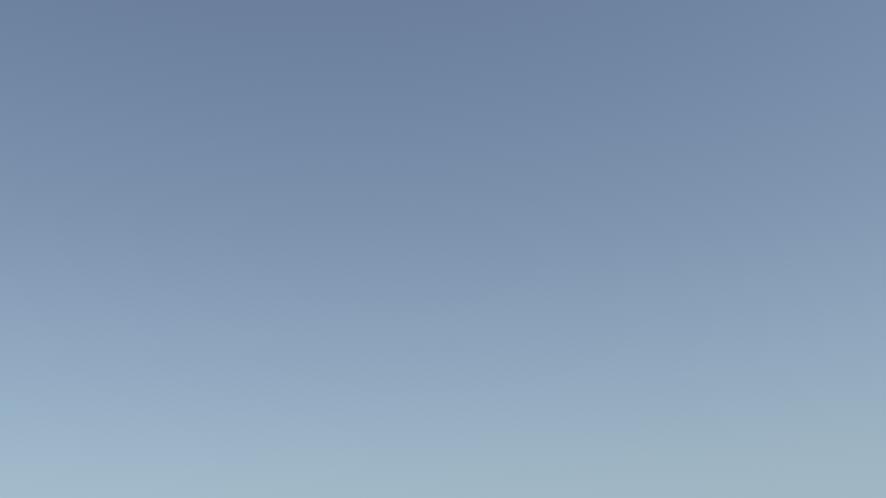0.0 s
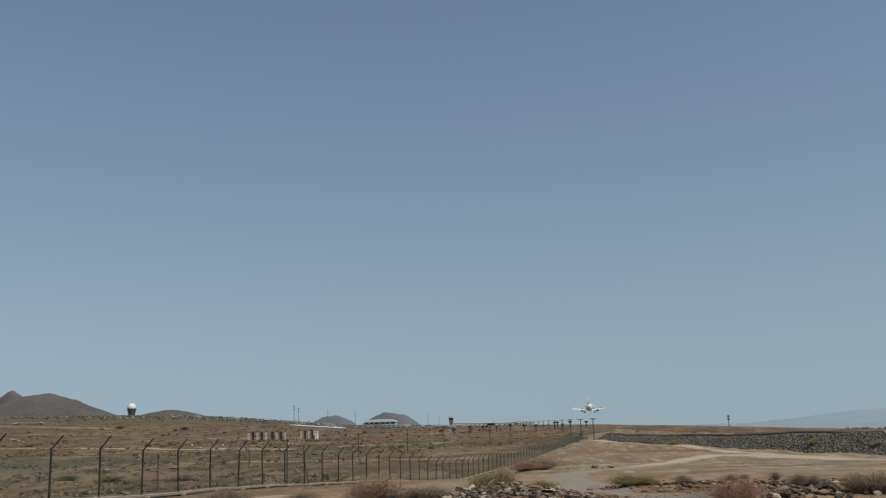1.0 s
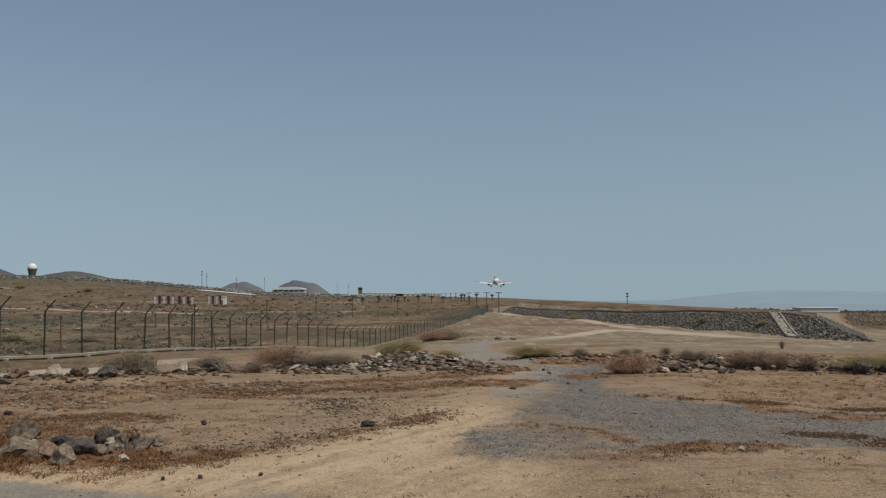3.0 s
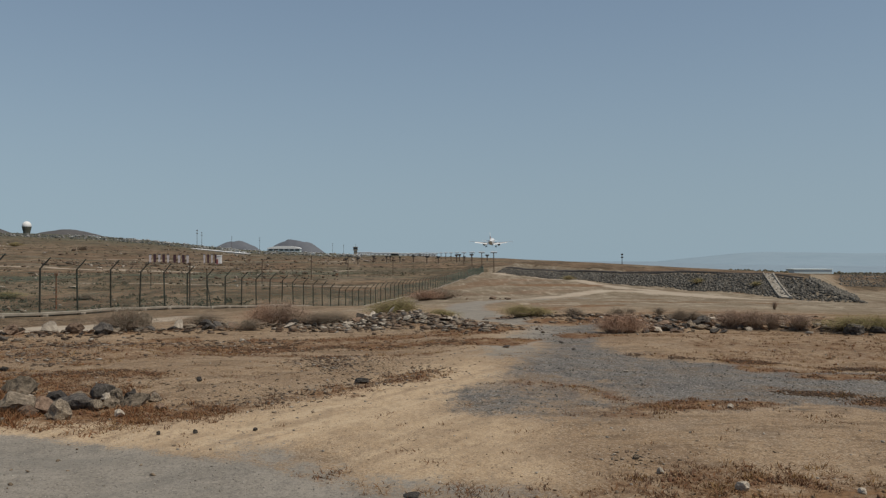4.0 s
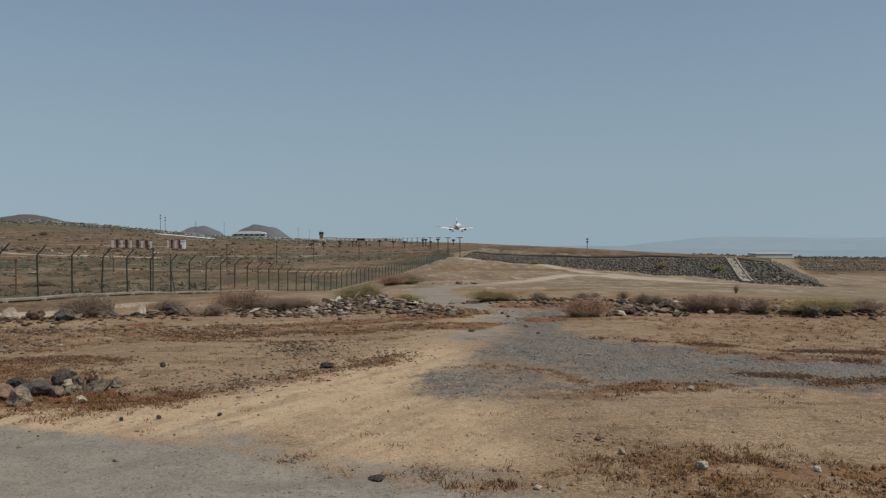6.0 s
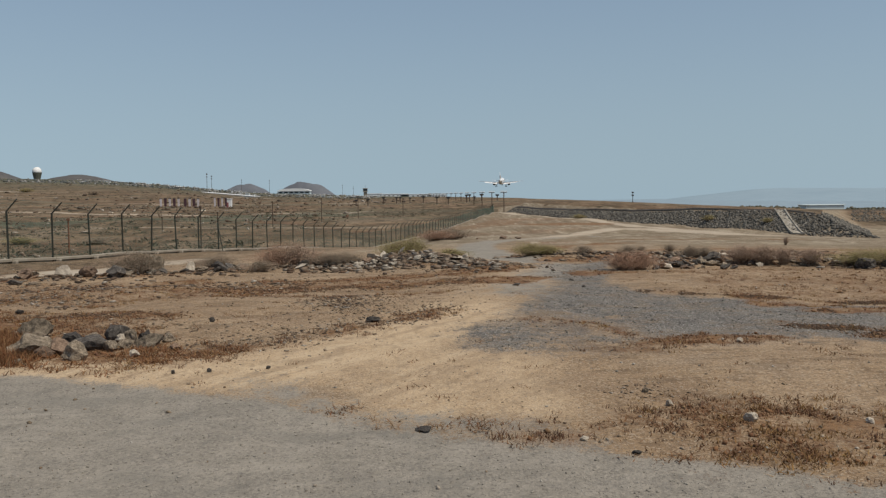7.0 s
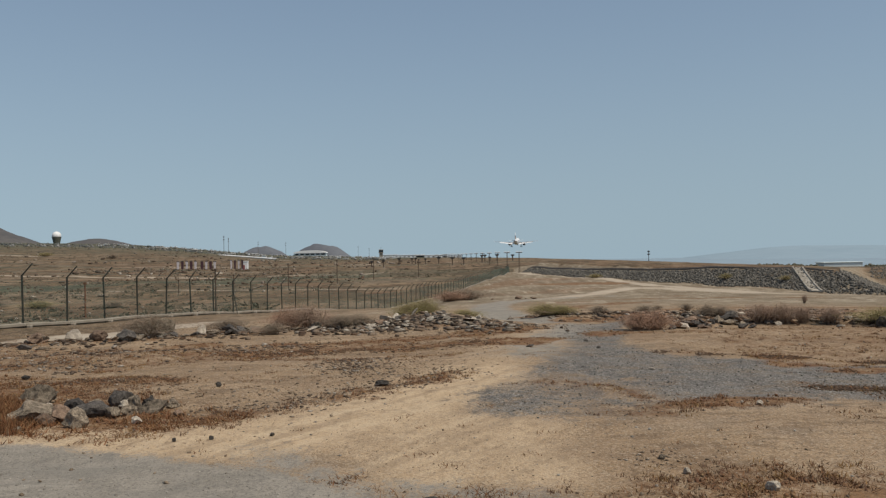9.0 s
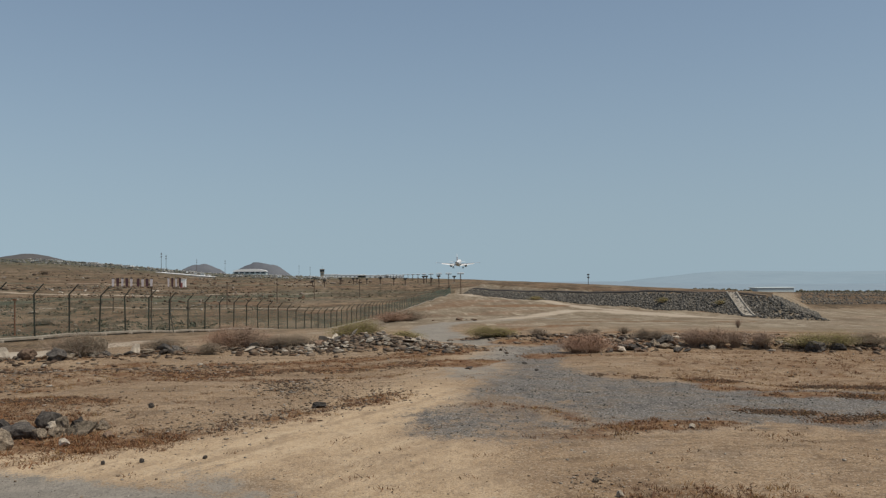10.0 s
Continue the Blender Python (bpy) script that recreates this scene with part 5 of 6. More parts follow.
for i in range(-4, 75):
    a, b = fence_at(i), fence_at(i + 1)
    if i < 40:
        ob = new("footing", foot_mesh)
        ob.parent = fence
        ob.matrix_basis = Matrix.Translation(a) @ pose(0, 0, 0, 0, 0, -11.7)
    ob = new("post", post_mesh)
    ob.parent = fence
    ob.matrix_basis = Matrix.Translation(a) @ pose(0, 0, 0, rnd.gauss(0, 1.0), rnd.gauss(0, 1.0), -11.7 + rnd.gauss(0, 4))
    m = Matrix.Translation(a) @ pose(0, 0, 0, math.degrees(math.atan2(b.z - a.z, STEP)), 0, -11.7)
    for nm, me in (("mesh_panel", net_mesh), ("kerb", kerb_mesh)):
        ob = new(nm, me)
        ob.parent = fence
        ob.matrix_basis = m
a = fence_at(8)
bm = bmesh.new()
rod(bm, (a.x + 0.02, a.y, a.z + 1.5), (a.x + 0.45, a.y - 0.9, a.z - 0.1), 0.028, seg=8)
part("brace", bm, POSTGREEN, fence, "slanting steel brace")


# ---- poles in the field ----
def pole(name, x, y, h, r, mat, label, cat, cap=True):
    e = thing(name, (x, y, ground_z(x, y)), label, cat, "poles in the field")
    bm = bmesh.new()
    rod(bm, (0, 0, -0.3), (0, 0, h), r, r * 0.85, 8)
    part("shaft", bm, mat, e)
    bm = bmesh.new()
    box(bm, r * 5, r * 5, 0.18, 0, 0, -0.05, bevel=0.02)
    part("footing", bm, CONCRETE, e, "concrete footing")
    if cap:
        bm = bmesh.new()
        box(bm, r * 3.2, r * 3.2, r * 2.5, 0, 0, h, bevel=0.01)
        part("cap", bm, mat, e)
    return e


pole("steel_post", -31.2, 91.5, 3.7, 0.09, RUST, "rusty red steel post in the field", "post")
pole("steel_post", -11.4, 56.8, 2.75, 0.05, BROWNSTEEL, "tall brown steel post by the fence", "post")
for x, y, h in ((-21.8, 178, 4.8), (-14.0, 202, 5.2), (-6.6, 225, 5.0), (4.8, 240, 4.6), (-30, 165, 3.2), (-41, 170, 2.4)):
    pole("steel_post", x, y, h, 0.10, BROWNSTEEL, "thin brown steel pole standing in the dry field", "post")


# ---- approach lights ----
def light_mast(x, y, h, first=None):
    if first:
        return copy_thing(first, pose(x, y, ground_z(x, y), 0, 0, 0))
    e = thing("approach_light_mast", (x, y, ground_z(x, y)), "slim approach light mast with a crossbar of lamps", "light mast", "approach lights")
    bm = bmesh.new()
    for sx, sy in ((-0.22, -0.2), (0.22, -0.2), (0, 0.25)):
        rod(bm, (sx, sy, -0.3), (sx * 0.5, sy * 0.5, h), 0.04, seg=6)
    for k in range(7):
        z0, z1 = h * k / 7, h * (k + 1) / 7
        rod(bm, (-0.2, -0.18, z0), (0.18, -0.16, z1), 0.022, seg=4)
        rod(bm, (0.2, -0.18, z0), (0, 0.2, z1), 0.022, seg=4)
    part("lattice", bm, BROWNSTEEL, e)
    bm = bmesh.new()
    box(bm, 1.9, 0.22, 0.2, 0, 0, h, bevel=0.02)
    part("crossbar", bm, BROWNSTEEL, e)
    for k in range(5):
        bm = bmesh.new()
        rod(bm, (-0.8 + 0.4 * k, 0, h + 0.2), (-0.8 + 0.4 * k, 0, h + 0.3), 0.05, seg=6)
        rod(bm, (-0.8 + 0.4 * k, -0.15, h + 0.42), (-0.8 + 0.4 * k, 0.12, h + 0.38), 0.14, 0.10, 8)
        part("lamp", bm, WHITEPAINT, e, "pale round lamp housing")
    return e


for k in range(24):
    y = 262 + 31 * k
    x = 34.5 + 0.6 * math.sin(k * 0.3)
    top = EYE - y * (0.0052 + 0.000004 * (y - 262)) - 0.2
    light_mast(x, y, max(2.6, min(7.0, top - ground_z(x, y))))


# ---- localizer aerials: dark posts with wide heads ----
def aerial(x, y, h, wide):
    e = thing("aerial_post", (x, y, ground_z(x, y)), "dark aerial post with a wide flat head", "aerial", "aerials across the field")
    bm = bmesh.new()
    box(bm, 0.42, 0.3, h, 0, 0, -0.2, bevel=0.03)
    part("post", bm, BROWNSTEEL, e)
    bm = bmesh.new()
    box(bm, wide, 0.5, 0.55, 0, 0, h - 0.25, bevel=0.06)
    box(bm, wide * 0.6, 0.4, 0.25, 0, 0, h - 0.5, bevel=0.04)
    part("head", bm, DARKSTEEL, e, "dark wide head")
    bm = bmesh.new()
    box(bm, 0.9, 0.9, 0.35, 0, 0, -0.1, bevel=0.04)
    part("footing", bm, CONCRETE, e)


for u, h, w in ((-0.0175, 2.9, 1.5), (-0.0012, 3.0, 1.6), (0.0135, 2.9, 1.3), (0.0178, 2.9, 1.3), (0.0428, 3.0, 1.9), (0.0555, 3.2, 1.9), (0.0665, 3.0, 1.7), (0.0905, 3.2, 1.4), (0.0955, 3.2, 1.4), (0.1125, 3.1, 1.8), (0.1275, 2.7, 1.6),
                (-0.030, 2.6, 1.3), (0.103, 2.2, 1.2), (0.029, 2.5, 1.1)):
    aerial(u * 395, 395 + 20 * math.sin(u * 70), h, w)


# ---- red and white marker boards ----
MAROON = worn("faded_maroon_paint", (0.055, 0.027, 0.033), (0.10, 0.052, 0.06), 2, 30, rough=0.7, bump=0)
PINKPAINT = worn("faded_pinkish_white_paint", (0.52, 0.45, 0.45), (0.66, 0.60, 0.60), 2, 30, rough=0.7, bump=0)


def marker(x, y, h, w, white):
    e = thing("marker_board", (x, y, ground_z(x, y)), "red and white painted marker board on a dark frame", "marker board", "marker boards in the field")
    bm = bmesh.new()
    rod(bm, (0, 0.15, -0.2), (0, 0.15, h), 0.09, seg=6)
    part("frame", bm, DARKSTEEL, e)
    bm = bmesh.new()
    box(bm, w * (0.8 if white else 1.0), 0.1, h * 0.5, 0, 0, h * 0.15, bevel=0.02)
    part("lower_board", bm, PINKPAINT if white else MAROON, e)
    bm = bmesh.new()
    box(bm, w * (0.95 if white else 1.1), 0.14, h * 0.36, 0, -0.02, h * 0.62, bevel=0.02)
    part("upper_board", bm, PINKPAINT if white else MAROON, e)
    bm = bmesh.new()
    box(bm, w * 1.2, 0.2, h * 0.05, 0, -0.04, h * 0.98, bevel=0.02)
    part("top_rail", bm, DARKSTEEL, e)


for k in range(9):
    marker(-88.5 + 1.42 * k + (0.9 if k > 4 else 0), 366 + 1.4 * k, 3.6, 1.0, k % 2 == 0)
for k in range(4):
    marker(-68.0 + 0.95 * k, 369 + 3 * k, 4.0, 0.75, k % 2 == 0)
hut = thing("equipment_hut", (-64.3, 380, ground_z(-64.3, 380)), "small white equipment hut beside marker boards", "hut")
bm = bmesh.new()
box(bm, 2.3, 3, 3.6, 0, 0, -0.2, bevel=0.05)
part("walls", bm, WHITEPAINT, hut)
bm = bmesh.new()
box(bm, 2.6, 3.3, 0.25, 0, 0, 3.4, bevel=0.04)
part("roof", bm, WHITEPAINT, hut)
bm = bmesh.new()
box(bm, 0.9, 0.08, 2.0, -0.3, -1.52, 0.1, bevel=0.02)
part("door", bm, REDPAINT, hut, "faded red door")


# ---- radome, tower, masts and buildings on the skyline ----
def at_slope(u, dist, slope):
    return u * dist, dist, EYE + dist * slope


x, y, z = at_slope(-0.371, 2200, 0.0125)
radome = thing("radar_dome", (x, y, z), "white radar dome on a dark drum-shaped tower", "radar dome")
bm = bmesh.new()
bmesh.ops.create_uvsphere(bm, u_segments=24, v_segments=16, radius=10.6, matrix=Matrix.Translation((0, 0, 20.5)))
part("dome", bm, WHITEPAINT, radome, "white round dome", True)
bm = bmesh.new()
rod(bm, (0, 0, 3), (0, 0, 18.5), 7.5, 10.8, 20)
part("drum", bm, OLIVEDRAB, radome, "dark tapering drum")
for k in range(6):
    bm = bmesh.new()
    c, s = math.cos(k * math.pi / 3), math.sin(k * math.pi / 3)
    rod(bm, (6 * c, 6 * s, -12), (6.5 * c, 6.5 * s, 5), 0.9, seg=6)
    part("leg", bm, DARKSTEEL, radome)

x, y, z = at_slope(-0.021, 2000, -0.0105)
tower = thing("control_tower", (x, y, z), "grey concrete airport control tower with a glazed cab", "control tower")
for nm, sx, sz, z0, mat in (("shaft", 7.5, 20, -6, CONCRETE), ("gallery", 10.5, 1.6, 14, CONCRETE), ("cab", 9.6, 5.2, 15.6, GLASS), ("roof", 10.8, 1.2, 20.8, CONCRETE)):
    bm = bmesh.new()
    box(bm, sx, sx, sz, 0, 0, z0, bevel=0.3)
    part(nm, bm, mat, tower)
bm = bmesh.new()
rod(bm, (0, 0, 22), (0, 0, 28), 0.25, seg=6)
part("antenna", bm, DARKSTEEL, tower)


def lattice_mast(u, dist, foot, top, r, label, mat=BROWNSTEEL):
    x, y, z = at_slope(u, dist, foot)
    h = dist * (top - foot)
    e = thing("mast", (x, y, z - 8), label, "mast", "masts on the skyline")
    bm = bmesh.new()
    rod(bm, (0, 0, 0), (0, 0, h + 8), r, r * 0.5, 6)
    part("shaft", bm, mat, e)
    for k in (0.75, 0.9):
        bm = bmesh.new()
        box(bm, r * 5, r * 2, r * 3, 0, 0, (h + 8) * k, bevel=r * 0.2)
        part("aerial", bm, mat, e)


lattice_mast(-0.192, 2400, 0.002, 0.0190, 0.75, "tall thin mast on the skyline")
lattice_mast(-0.187, 2450, 0.002, 0.0165, 0.65, "tall thin mast on the skyline")
lattice_mast(-0.155, 2500, 0.000, 0.0120, 0.5, "thin mast on the skyline")
lattice_mast(-0.125, 2500, -0.003, 0.0110, 0.5, "thin mast before the far hills")
lattice_mast(-0.046, 2500, -0.006, 0.0050, 0.4, "thin mast on the skyline")
lattice_mast(-0.034, 2500, -0.006, 0.0030, 0.4, "thin mast on the skyline")
lattice_mast(0.277, 900, -0.0175, -0.0060, 0.45, "dark radio mast on the low skyline", DARKSTEEL)


def building(name, u, dist, foot, w, h, deep, label, mat, bays=0, turn=0.0):
    x, y, z = at_slope(u, dist, foot)
    e = thing(name, (x, y, z), label, "building", "buildings on the far plain", turn)
    bm = bmesh.new()
    box(bm, w, deep, h + 6, 0, 0, -6, bevel=0.2)
    part("wall", bm, mat, e)
    bm = bmesh.new()
    box(bm, w * 1.02 + 1, deep * 1.02 + 1, h * 0.14, 0, 0, h, bevel=0.15)
    part("roof", bm, SHEETING if mat is SHEETING else WHITEPAINT, e)
    for k in range(bays):
        bm = bmesh.new()
        box(bm, w / bays * 0.4, 0.5, h * 0.22, (k + 0.5) * w / bays - w / 2, -deep / 2 - 0.1, h * 0.35, bevel=0.05)
        part("window", bm, GLASS, e)
    return e


# hangar with a long curved white roof
x, y, z = at_slope(-0.098, 2300, -0.0040)
hangar = thing("hangar", (x, y, z), "long low hangar with a curved white roof", "hangar")
bm = bmesh.new()
arc = [(math.cos(t) * 42, 4 + math.sin(t) * 7.5) for t in np.linspace(math.pi * 0.04, math.pi * 0.96, 18)]
lo = [bm.verts.new((a, -25, b)) for a, b in arc]
hi = [bm.verts.new((a, 25, b)) for a, b in arc]
for k in range(17):
    bm.faces.new((lo[k], lo[k + 1], hi[k + 1], hi[k]))
bm.faces.new(lo)
bm.faces.new(hi[::-1])
bm.faces.new((lo[0], hi[0], hi[-1], lo[-1]))
part("roof", bm, WHITEPAINT, hangar, "curved white roof")
bm = bmesh.new()
box(bm, 80, 46, 10, 0, 0, -6, bevel=0.3)
part("wall", bm, SHEETING, hangar)
for k in range(6):
    bm = bmesh.new()
    box(bm, 9, 0.6, 3.2, -32 + 13 * k, -23.2, 0.2, bevel=0.1)
    part("window", bm, GLASS, hangar)
rnd2 = random.Random(17)
for k in range(170):
    u, dist = rnd2.uniform(-0.33, -0.005), 1050 + 1250 * rnd2.random() ** 0.8
    foot = (ground_z(u * dist, dist) - EYE) / dist
    building("house", u, dist, foot, rnd2.uniform(2.5, 6.5), rnd2.uniform(1.3, 2.6), 5, rnd2.choice(("small white house on the far plain", "low pale building on the far plain")),
             rnd2.choice((WHITEPAINT, CONCRETE, PALEROCK)), 0, rnd2.uniform(-30, 10))
for u, w in ((-0.012, 40), (0.012, 60), (0.034, 70), (0.058, 40)):
    building("terminal", u, 2100, float(np.interp(u, FAR_U, FAR_E)) - 0.0005, w, 6.5, 20, "long low pale airport building", WHITEPAINT, 6)
building("warehouse", 0.494, 700, -0.0275, 31, 2.7, 14, "long pale grey-green flat-roofed shed", SHEETING, 0)
# long white roof of a greenhouse in the field
shed = building("greenhouse", -0.1675, 800, -0.0062, 74, 1.3, 6, "long low white greenhouse roof in the field", WHITEPAINT, 0, -44)
shed.matrix_basis = shed.matrix_basis @ pose(0, 0, 0, 0, 2.9, 0)


# ---- concrete chute on the embankment ----
chute = thing("drain_chute", (0, 0, 0), "pale concrete drainage chute down the embankment", "chute")
sc = 134.0


def slab(name, side, wide, tall):
    bm = bmesh.new()
    rows = []
    for k in np.linspace(-0.06, 0.98, 9):
        cx, cy = slope_place(sc - 12.0 * k, k)
        row = []
        for s, up in ((-wide / 2, 0.1), (wide / 2, 0.1), (wide / 2, tall), (-wide / 2, tall)):
            px, py = cx + 0.1923 * (side + s), cy - 0.9814 * (side + s)
            row.append(bm.verts.new((px, py, ground_z(px, py) + up)))
        rows.append(row)
    for p, q3 in zip(rows, rows[1:]):
        for j in range(4):
            bm.faces.new((p[j], p[(j + 1) % 4], q3[(j + 1) % 4], q3[j]))
    bm.faces.new(rows[0])
    bm.faces.new(rows[-1][::-1])
    bmesh.ops.recalc_face_normals(bm, faces=bm.faces)
    part(name, bm, BLEACHED, chute)


slab("channel", 0, 2.2, 0.26)
slab("side_wall", -1.3, 0.45, 0.42)
slab("side_wall", 1.3, 0.45, 0.42)

# ---- low kerb added along the embankment's top, dark in place of a shadow line ----
kerb = thing("crest_kerb", (0, 0, 0), "low kerb along the top of the embankment, dark for a shadow line", "kerb")
for k in range(13):
    bm = bmesh.new()
    rows = []
    for s in np.linspace(10 * k, 10 * k + 10, 6):
        row = []
        for off, up in ((1.02, -0.1), (1.06, 0.2), (1.12, 0.22), (1.18, -0.1)):
            px, py = slope_place(min(s, 150.7), crest(s) + off - 1.0)
            row.append(bm.verts.new((px, py, ground_z(px, py) + up)))
        rows.append(row)
    for p, q3 in zip(rows, rows[1:]):
        for j in range(3):
            bm.faces.new((p[j], p[j + 1], q3[j + 1], q3[j]))
    bm.faces.new(rows[0])
    bm.faces.new(rows[-1][::-1])
    bmesh.ops.recalc_face_normals(bm, faces=bm.faces)
    part("kerb_length", bm, DARKROCK, kerb)

# ---- airliner on final approach ----
jet = thing("airliner", (91.5, 709, 6.4), "white twin-engine airliner landing with wheels down", "airplane")
jet.matrix_basis = pose(91.5, 709, 6.4, 3.5, 0, -10.5)


def loft(bm, rings_, seg=24):
    prev = None
    for (cx, cy, cz, rx, rz) in rings_:
        cur = [bm.verts.new((cx + rx * math.cos(t), cy, cz + rz * math.sin(t))) for t in np.linspace(0, 2 * math.pi, seg, endpoint=False)]
        if prev:
            for j in range(seg):
                bm.faces.new((prev[j], prev[(j + 1) % seg], cur[(j + 1) % seg], cur[j]))
        else:
            bm.faces.new(cur[::-1])
        prev = cur
    bm.faces.new(prev)
    bmesh.ops.recalc_face_normals(bm, faces=bm.faces)


bm = bmesh.new()
loft(bm, [(0, 18.8, -0.55, 0.1, 0.1), (0, 18.5, -0.5, 0.55, 0.5), (0, 17.8, -0.38, 1.05, 1.0), (0, 16.5, -0.18, 1.6, 1.55), (0, 14.5, 0, 1.92, 1.95), (0, 12.5, 0, 1.975, 2.05), (0, -6, 0, 1.975, 2.05),
          (0, -9, 0.15, 1.9, 1.92), (0, -12, 0.5, 1.6, 1.6), (0, -15, 0.95, 1.1, 1.12), (0, -17.5, 1.3, 0.6, 0.65), (0, -18.7, 1.45, 0.32, 0.36)])
body = part("fuselage", bm, FUSELAGE, jet, "white round fuselage", True)
bm = bmesh.new()
loft(bm, [(0, 5.5, -1.6, 0.4, 0.2), (0, 4, -1.75, 1.7, 0.7), (0, -1, -1.8, 1.9, 0.8), (0, -4, -1.7, 1.6, 0.6), (0, -6, -1.5, 0.4, 0.2)])
part("belly_fairing", bm, FUSELAGE, jet, "", True)
bm = bmesh.new()
loft(bm, [(0, -18.65, 1.45, 0.3, 0.33), (0, -19.0, 1.5, 0.24, 0.26)], 14)
part("exhaust", bm, DARKSTEEL, body, "dark tail exhaust")
for s in (-1, 1):
    for k in range(26):
        bm = bmesh.new()
        box(bm, 0.05, 0.24, 0.34, s * 1.95, 12.5 - 0.82 * k, 0.35, bevel=0.01)
        part("window", bm, GLASS, body)


def foil(bm, root, tip, thick_r, thick_t):
    """A wing panel between two chords, given as front and rear points."""
    def section(front, rear, th):
        f, r = Vector(front), Vector(rear)
        up = Vector((0, 0, 1)) if abs(f.z - r.z) < 20 and abs(Vector(root[0]).x - Vector(tip[0]).x) > 1 else Vector((1, 0, 0))
        pts_ = [(0, 0), (0.08, 0.6), (0.3, 1.0), (0.65, 0.6), (1, 0.05), (0.65, -0.45), (0.3, -0.7), (0.08, -0.5)]
        return [bm.verts.new(f.lerp(r, a_) + up * b_ * th / 2) for a_, b_ in pts_]
    a_, b_ = section(*root, thick_r), section(*tip, thick_t)
    for j in range(8):
        bm.faces.new((a_[j], a_[(j + 1) % 8], b_[(j + 1) % 8], b_[j]))
    bm.faces.new(a_)
    bm.faces.new(b_[::-1])
    bmesh.ops.recalc_face_normals(bm, faces=bm.faces)


def lerp3(a_, b_, t):
    return tuple(p + (q4 - p) * t for p, q4 in zip(a_, b_))


for s, side in ((-1, "left"), (1, "right")):
    bm = bmesh.new()
    rf, rr_, kf, kr, tf_, tr_ = (s * 1.7, 5.6, -1.25), (s * 1.7, -1.6, -1.35), (s * 6.4, 2.9, -0.8), (s * 6.4, -1.7, -0.9), (s * 17.0, -3.1, 0.35), (s * 17.0, -4.7, 0.3)
    foil(bm, (rf, rr_), (kf, kr), 0.9, 0.55)
    foil(bm, (kf, kr), (tf_, tr_), 0.55, 0.2)
    wing = part("wing", bm, WINGSKIN, jet, "grey swept wing", True)
    bm = bmesh.new()
    foil(bm, ((s * 1.9, 5.9, -1.45), (s * 1.9, 5.2, -1.2)), (lerp3(kf, tf_, 0.98)[:1] + (lerp3(kf, tf_, 0.98)[1] + 0.35, lerp3(kf, tf_, 0.98)[2] - 0.1), lerp3(kf, tf_, 0.98)), 0.2, 0.1)
    part("slat", bm, BARESKIN, wing, "bright metal leading-edge slat")
    for a_, b_ in ((0.06, 0.98), ):
        bm = bmesh.new()
        foil(bm, ((s * 2.0, -1.5, -1.45), (s * 2.0, -3.1, -2.25)), ((s * 6.3, -1.65, -1.0), (s * 6.3, -3.0, -1.65)), 0.22, 0.2)
        foil(bm, ((s * 6.5, -1.7, -0.95), (s * 6.5, -2.9, -1.55)), ((s * 12.8, -3.35, -0.2), (s * 12.8, -4.2, -0.65)), 0.2, 0.14)
        part("flap", bm, FUSELAGE, wing, "pale lowered flap")
    for fx_ in (4.2, 8.2, 11.4):
        bm = bmesh.new()
        zz = -1.3 + (fx_ - 4.2) * 0.11
        loft(bm, [(s * fx_, 0.3 - (fx_ - 4) * 0.3, zz, 0.05, 0.05), (s * fx_, -1.2 - (fx_ - 4) * 0.3, zz - 0.25, 0.2, 0.28), (s * fx_, -3.4 - (fx_ - 4) * 0.22, zz - 0.6, 0.05, 0.06)], 8)
        part("flap_fairing", bm, FUSELAGE, wing, "", True)
    bm = bmesh.new()
    box(bm, 0.06, 1.5, 1.4, s * 17.03, -4.0, -0.35, bevel=0.02)
    part("wingtip_fence", bm, FUSELAGE, wing)
    # tailplane
    bm = bmesh.new()
    foil(bm, ((s * 0.5, -13.2, 1.3), (s * 0.5, -16.9, 1.25)), ((s * 6.2, -16.6, 1.9), (s * 6.2, -18.2, 1.88)), 0.42, 0.15)
    part("tailplane", bm, FUSELAGE, jet, "white tailplane", True)
    # engine
    engine = new("engine")
    engine.parent = jet
    engine.location = (s * 5.75, 4.2, -2.35)
    bm = bmesh.new()
    loft(bm, [(0, 2.5, 0, 0.9, 0.95), (0, 2.3, 0, 1.05, 1.1), (0, 1.2, 0, 1.2, 1.22), (0, -0.6, 0, 1.15, 1.15), (0, -1.6, 0, 0.95, 0.95)], 20)
    part("nacelle", bm, FUSELAGE, engine, "white engine nacelle", True)
    bm = bmesh.new()
    loft(bm, [(0, -1.55, 0, 0.97, 0.97), (0, -1.75, 0, 0.9, 0.9), (0, -2.6, 0, 0.55, 0.55), (0, -3.0, 0, 0.3, 0.3)], 20)
    part("nozzle", bm, RUBBER, engine, "dark exhaust nozzle", True)
    bm = bmesh.new()
    loft(bm, [(0, 2.52, 0, 0.86, 0.9), (0, 2.58, 0, 0.3, 0.3)], 20)
    part("fan", bm, DARKSTEEL, engine, "dark fan face")
    bm = bmesh.new()
    box(bm, 0.35, 4.0, 0.9, 0, -0.6, 0.9, bevel=0.08)
    part("pylon", bm, WINGSKIN, engine)
    # main gear
    gear = new("main_gear")
    gear.parent = jet
    gear.location = (s * 3.8, -1.2, -1.6)
    bm = bmesh.new()
    rod(bm, (0, 0, 0.4), (0, 0, -2.3), 0.16, 0.12, 10)
    rod(bm, (-s * 1.2, 0.1, 0.1), (0, 0, -1.4), 0.08, seg=8)
    rod(bm, (-0.5, 0, -2.25), (0.5, 0, -2.25), 0.09, seg=8)
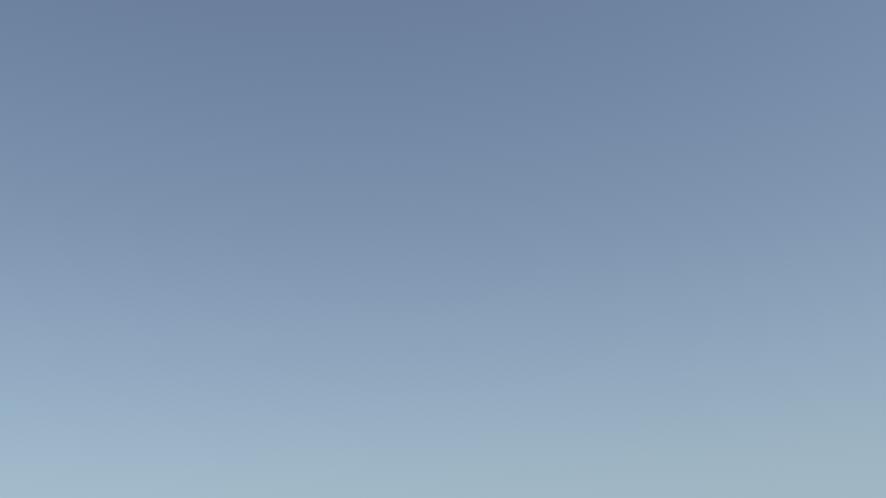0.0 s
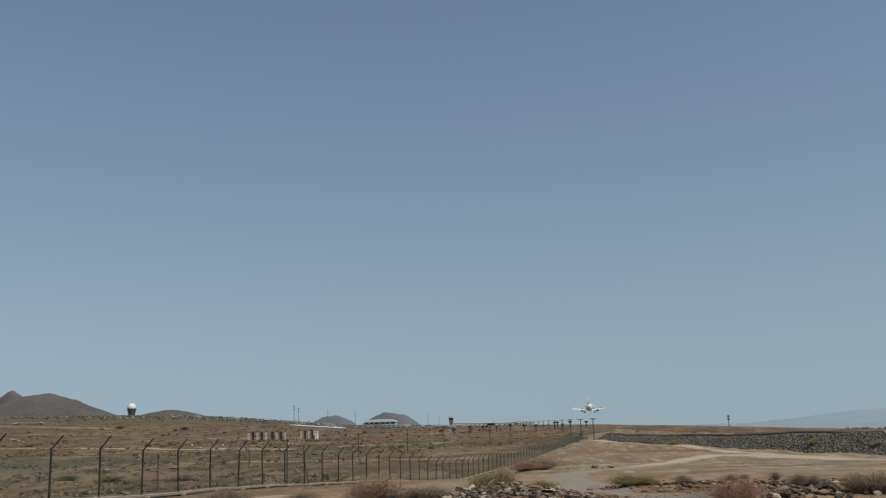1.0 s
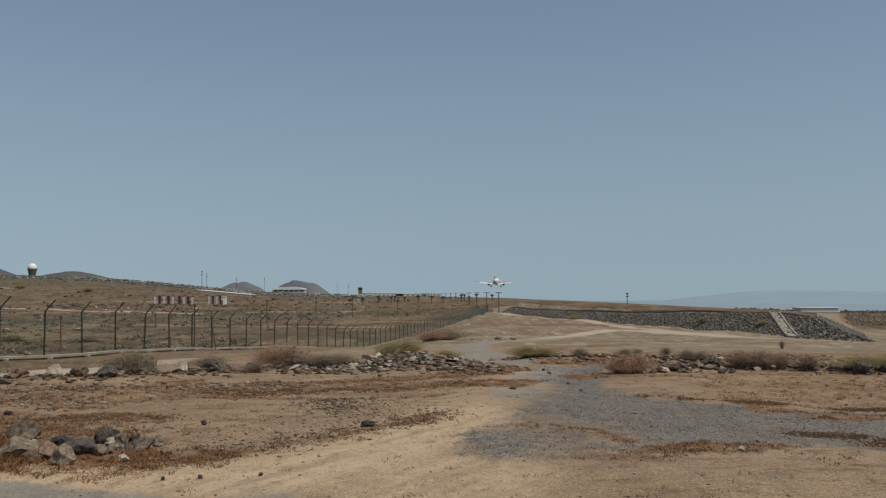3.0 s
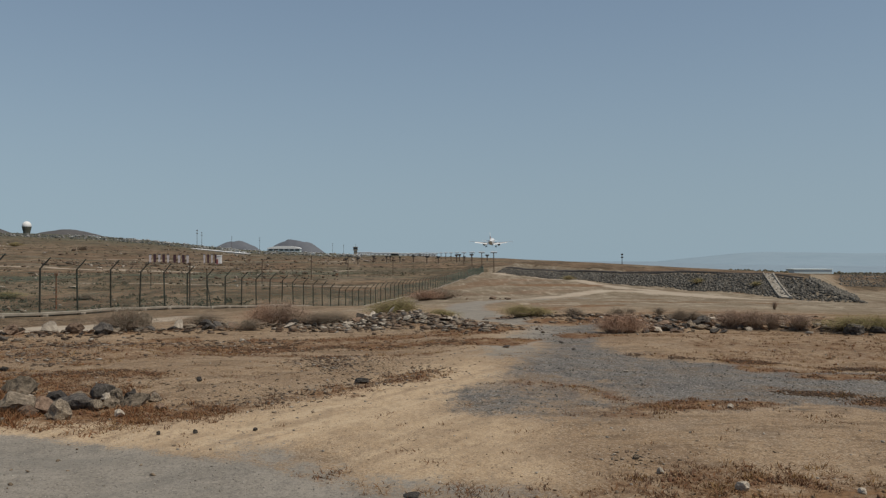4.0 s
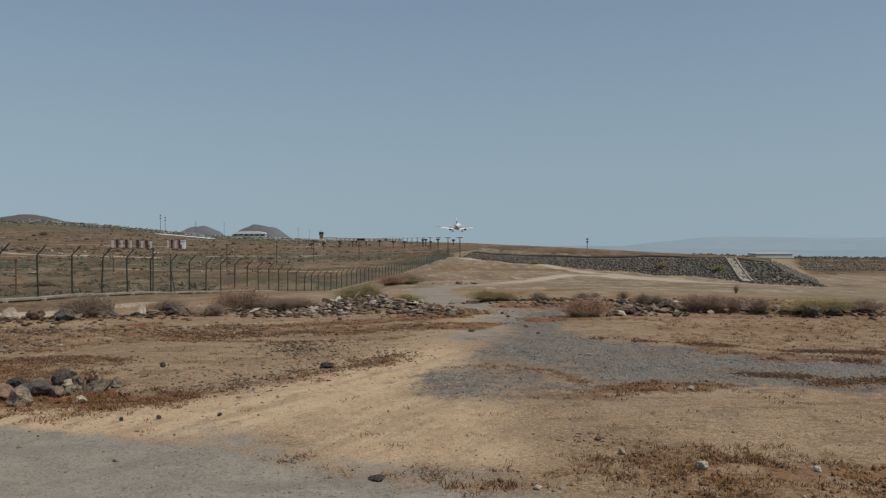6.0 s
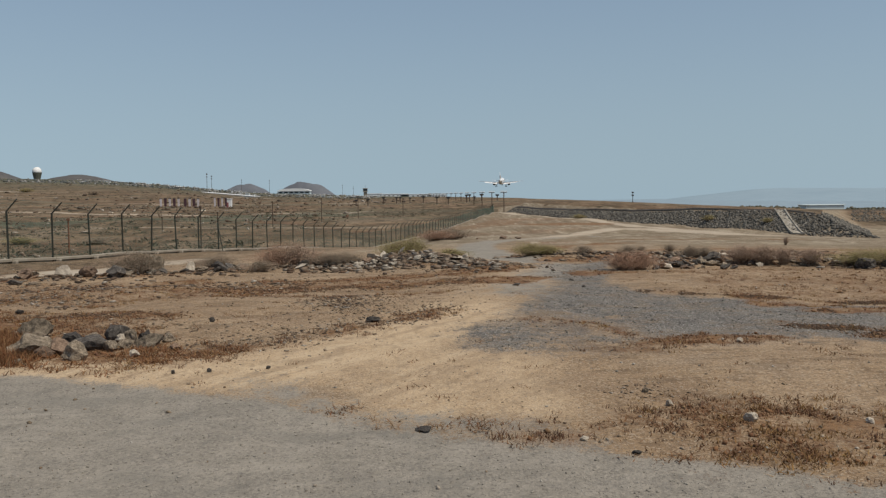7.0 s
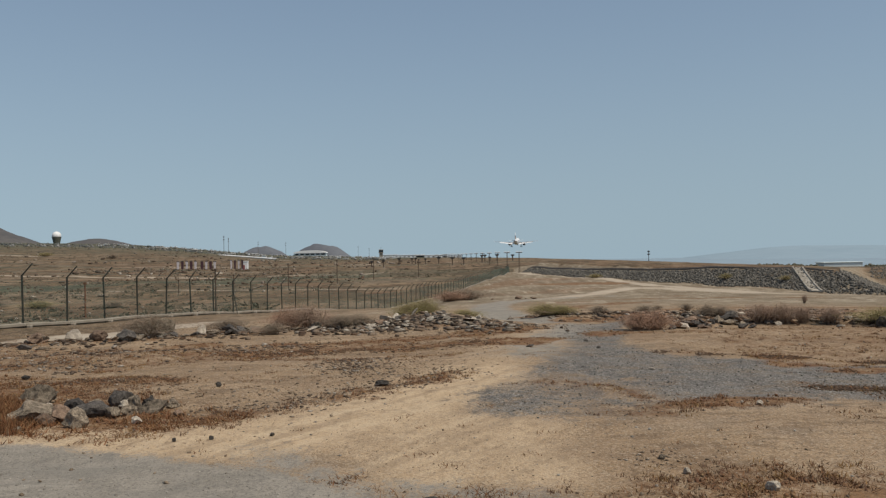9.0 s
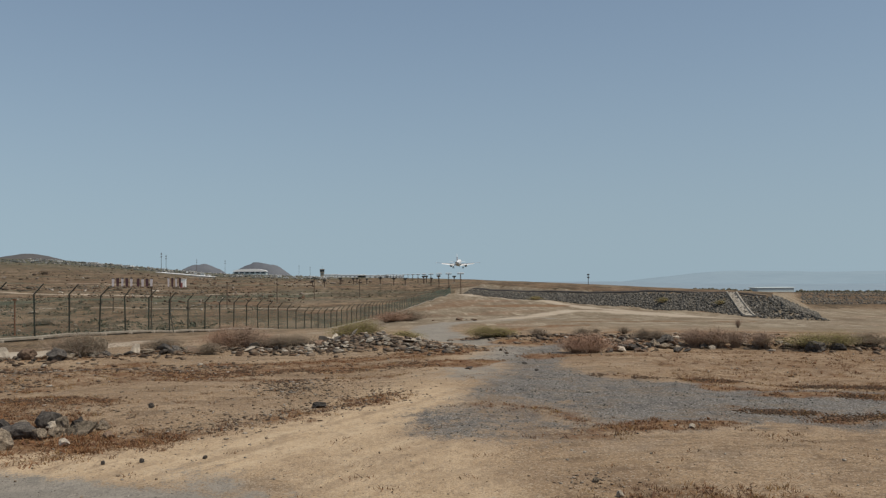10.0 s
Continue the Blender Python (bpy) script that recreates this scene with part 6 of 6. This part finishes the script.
    part("strut", bm, DARKSTEEL, gear)
    for wx in (-0.46, 0.46):
        bm = bmesh.new()
        rod(bm, (wx - 0.2, 0, -2.25), (wx + 0.2, 0, -2.25), 0.58, seg=20)
        bmesh.ops.bevel(bm, geom=[e_ for e_ in bm.edges if len(e_.link_faces) == 2 and e_.calc_face_angle(0) > 0.8], offset=0.08, segments=2, affect="EDGES")
        part("wheel", bm, RUBBER, gear, "black tyre")
    bm = bmesh.new()
    box(bm, 0.06, 1.1, 1.5, s * 0.3, 0, -1.4, bevel=0.02)
    part("gear_door", bm, FUSELAGE, gear)

bm = bmesh.new()
foil(bm, ((0, -11.6, 2.0), (0, -17.2, 1.9)), ((0, -16.6, 7.8), (0, -18.6, 7.8)), 0.5, 0.2)
fin = part("fin", bm, FUSELAGE, jet, "white tail fin with a red and yellow emblem", True)
for s in (-1, 1):
    for nm, mat, quad in (("red_emblem", FINRED, ((-15.4, 3.3), (-16.9, 3.3), (-17.3, 5.4), (-16.2, 5.4))), ("yellow_emblem", FINGOLD, ((-13.7, 2.9), (-15.3, 2.9), (-16.1, 5.2), (-15.3, 5.2)))):
        bm = bmesh.new()
        vs_ = [bm.verts.new((s * (0.27 - 0.02 * (zz - 2)), yy, zz)) for yy, zz in quad]
        in_ = [bm.verts.new((s * 0.05, yy, zz)) for yy, zz in quad]
        bm.faces.new(vs_)
        bm.faces.new(in_[::-1])
        for j in range(4):
            bm.faces.new((vs_[j], vs_[(j + 1) % 4], in_[(j + 1) % 4], in_[j]))
        bmesh.ops.recalc_face_normals(bm, faces=bm.faces)
        part(nm, bm, mat, fin)
nose = new("nose_gear")
nose.parent = jet
nose.location = (0, 13.6, -1.8)
bm = bmesh.new()
rod(bm, (0, 0, 0.3), (0, 0.1, -1.75), 0.11, 0.09, 10)
rod(bm, (-0.3, 0.1, -1.75), (0.3, 0.1, -1.75), 0.06, seg=8)
part("strut", bm, DARKSTEEL, nose)
for wx in (-0.25, 0.25):
    bm = bmesh.new()
    rod(bm, (wx - 0.11, 0.1, -1.75), (wx + 0.11, 0.1, -1.75), 0.38, seg=18)
    part("wheel", bm, RUBBER, nose, "black tyre")
for s in (-1, 1):
    bm = bmesh.new()
    box(bm, 0.05, 1.2, 0.7, s * 0.45, 0.6, -0.9, bevel=0.02)
    part("gear_door", bm, FUSELAGE, nose)
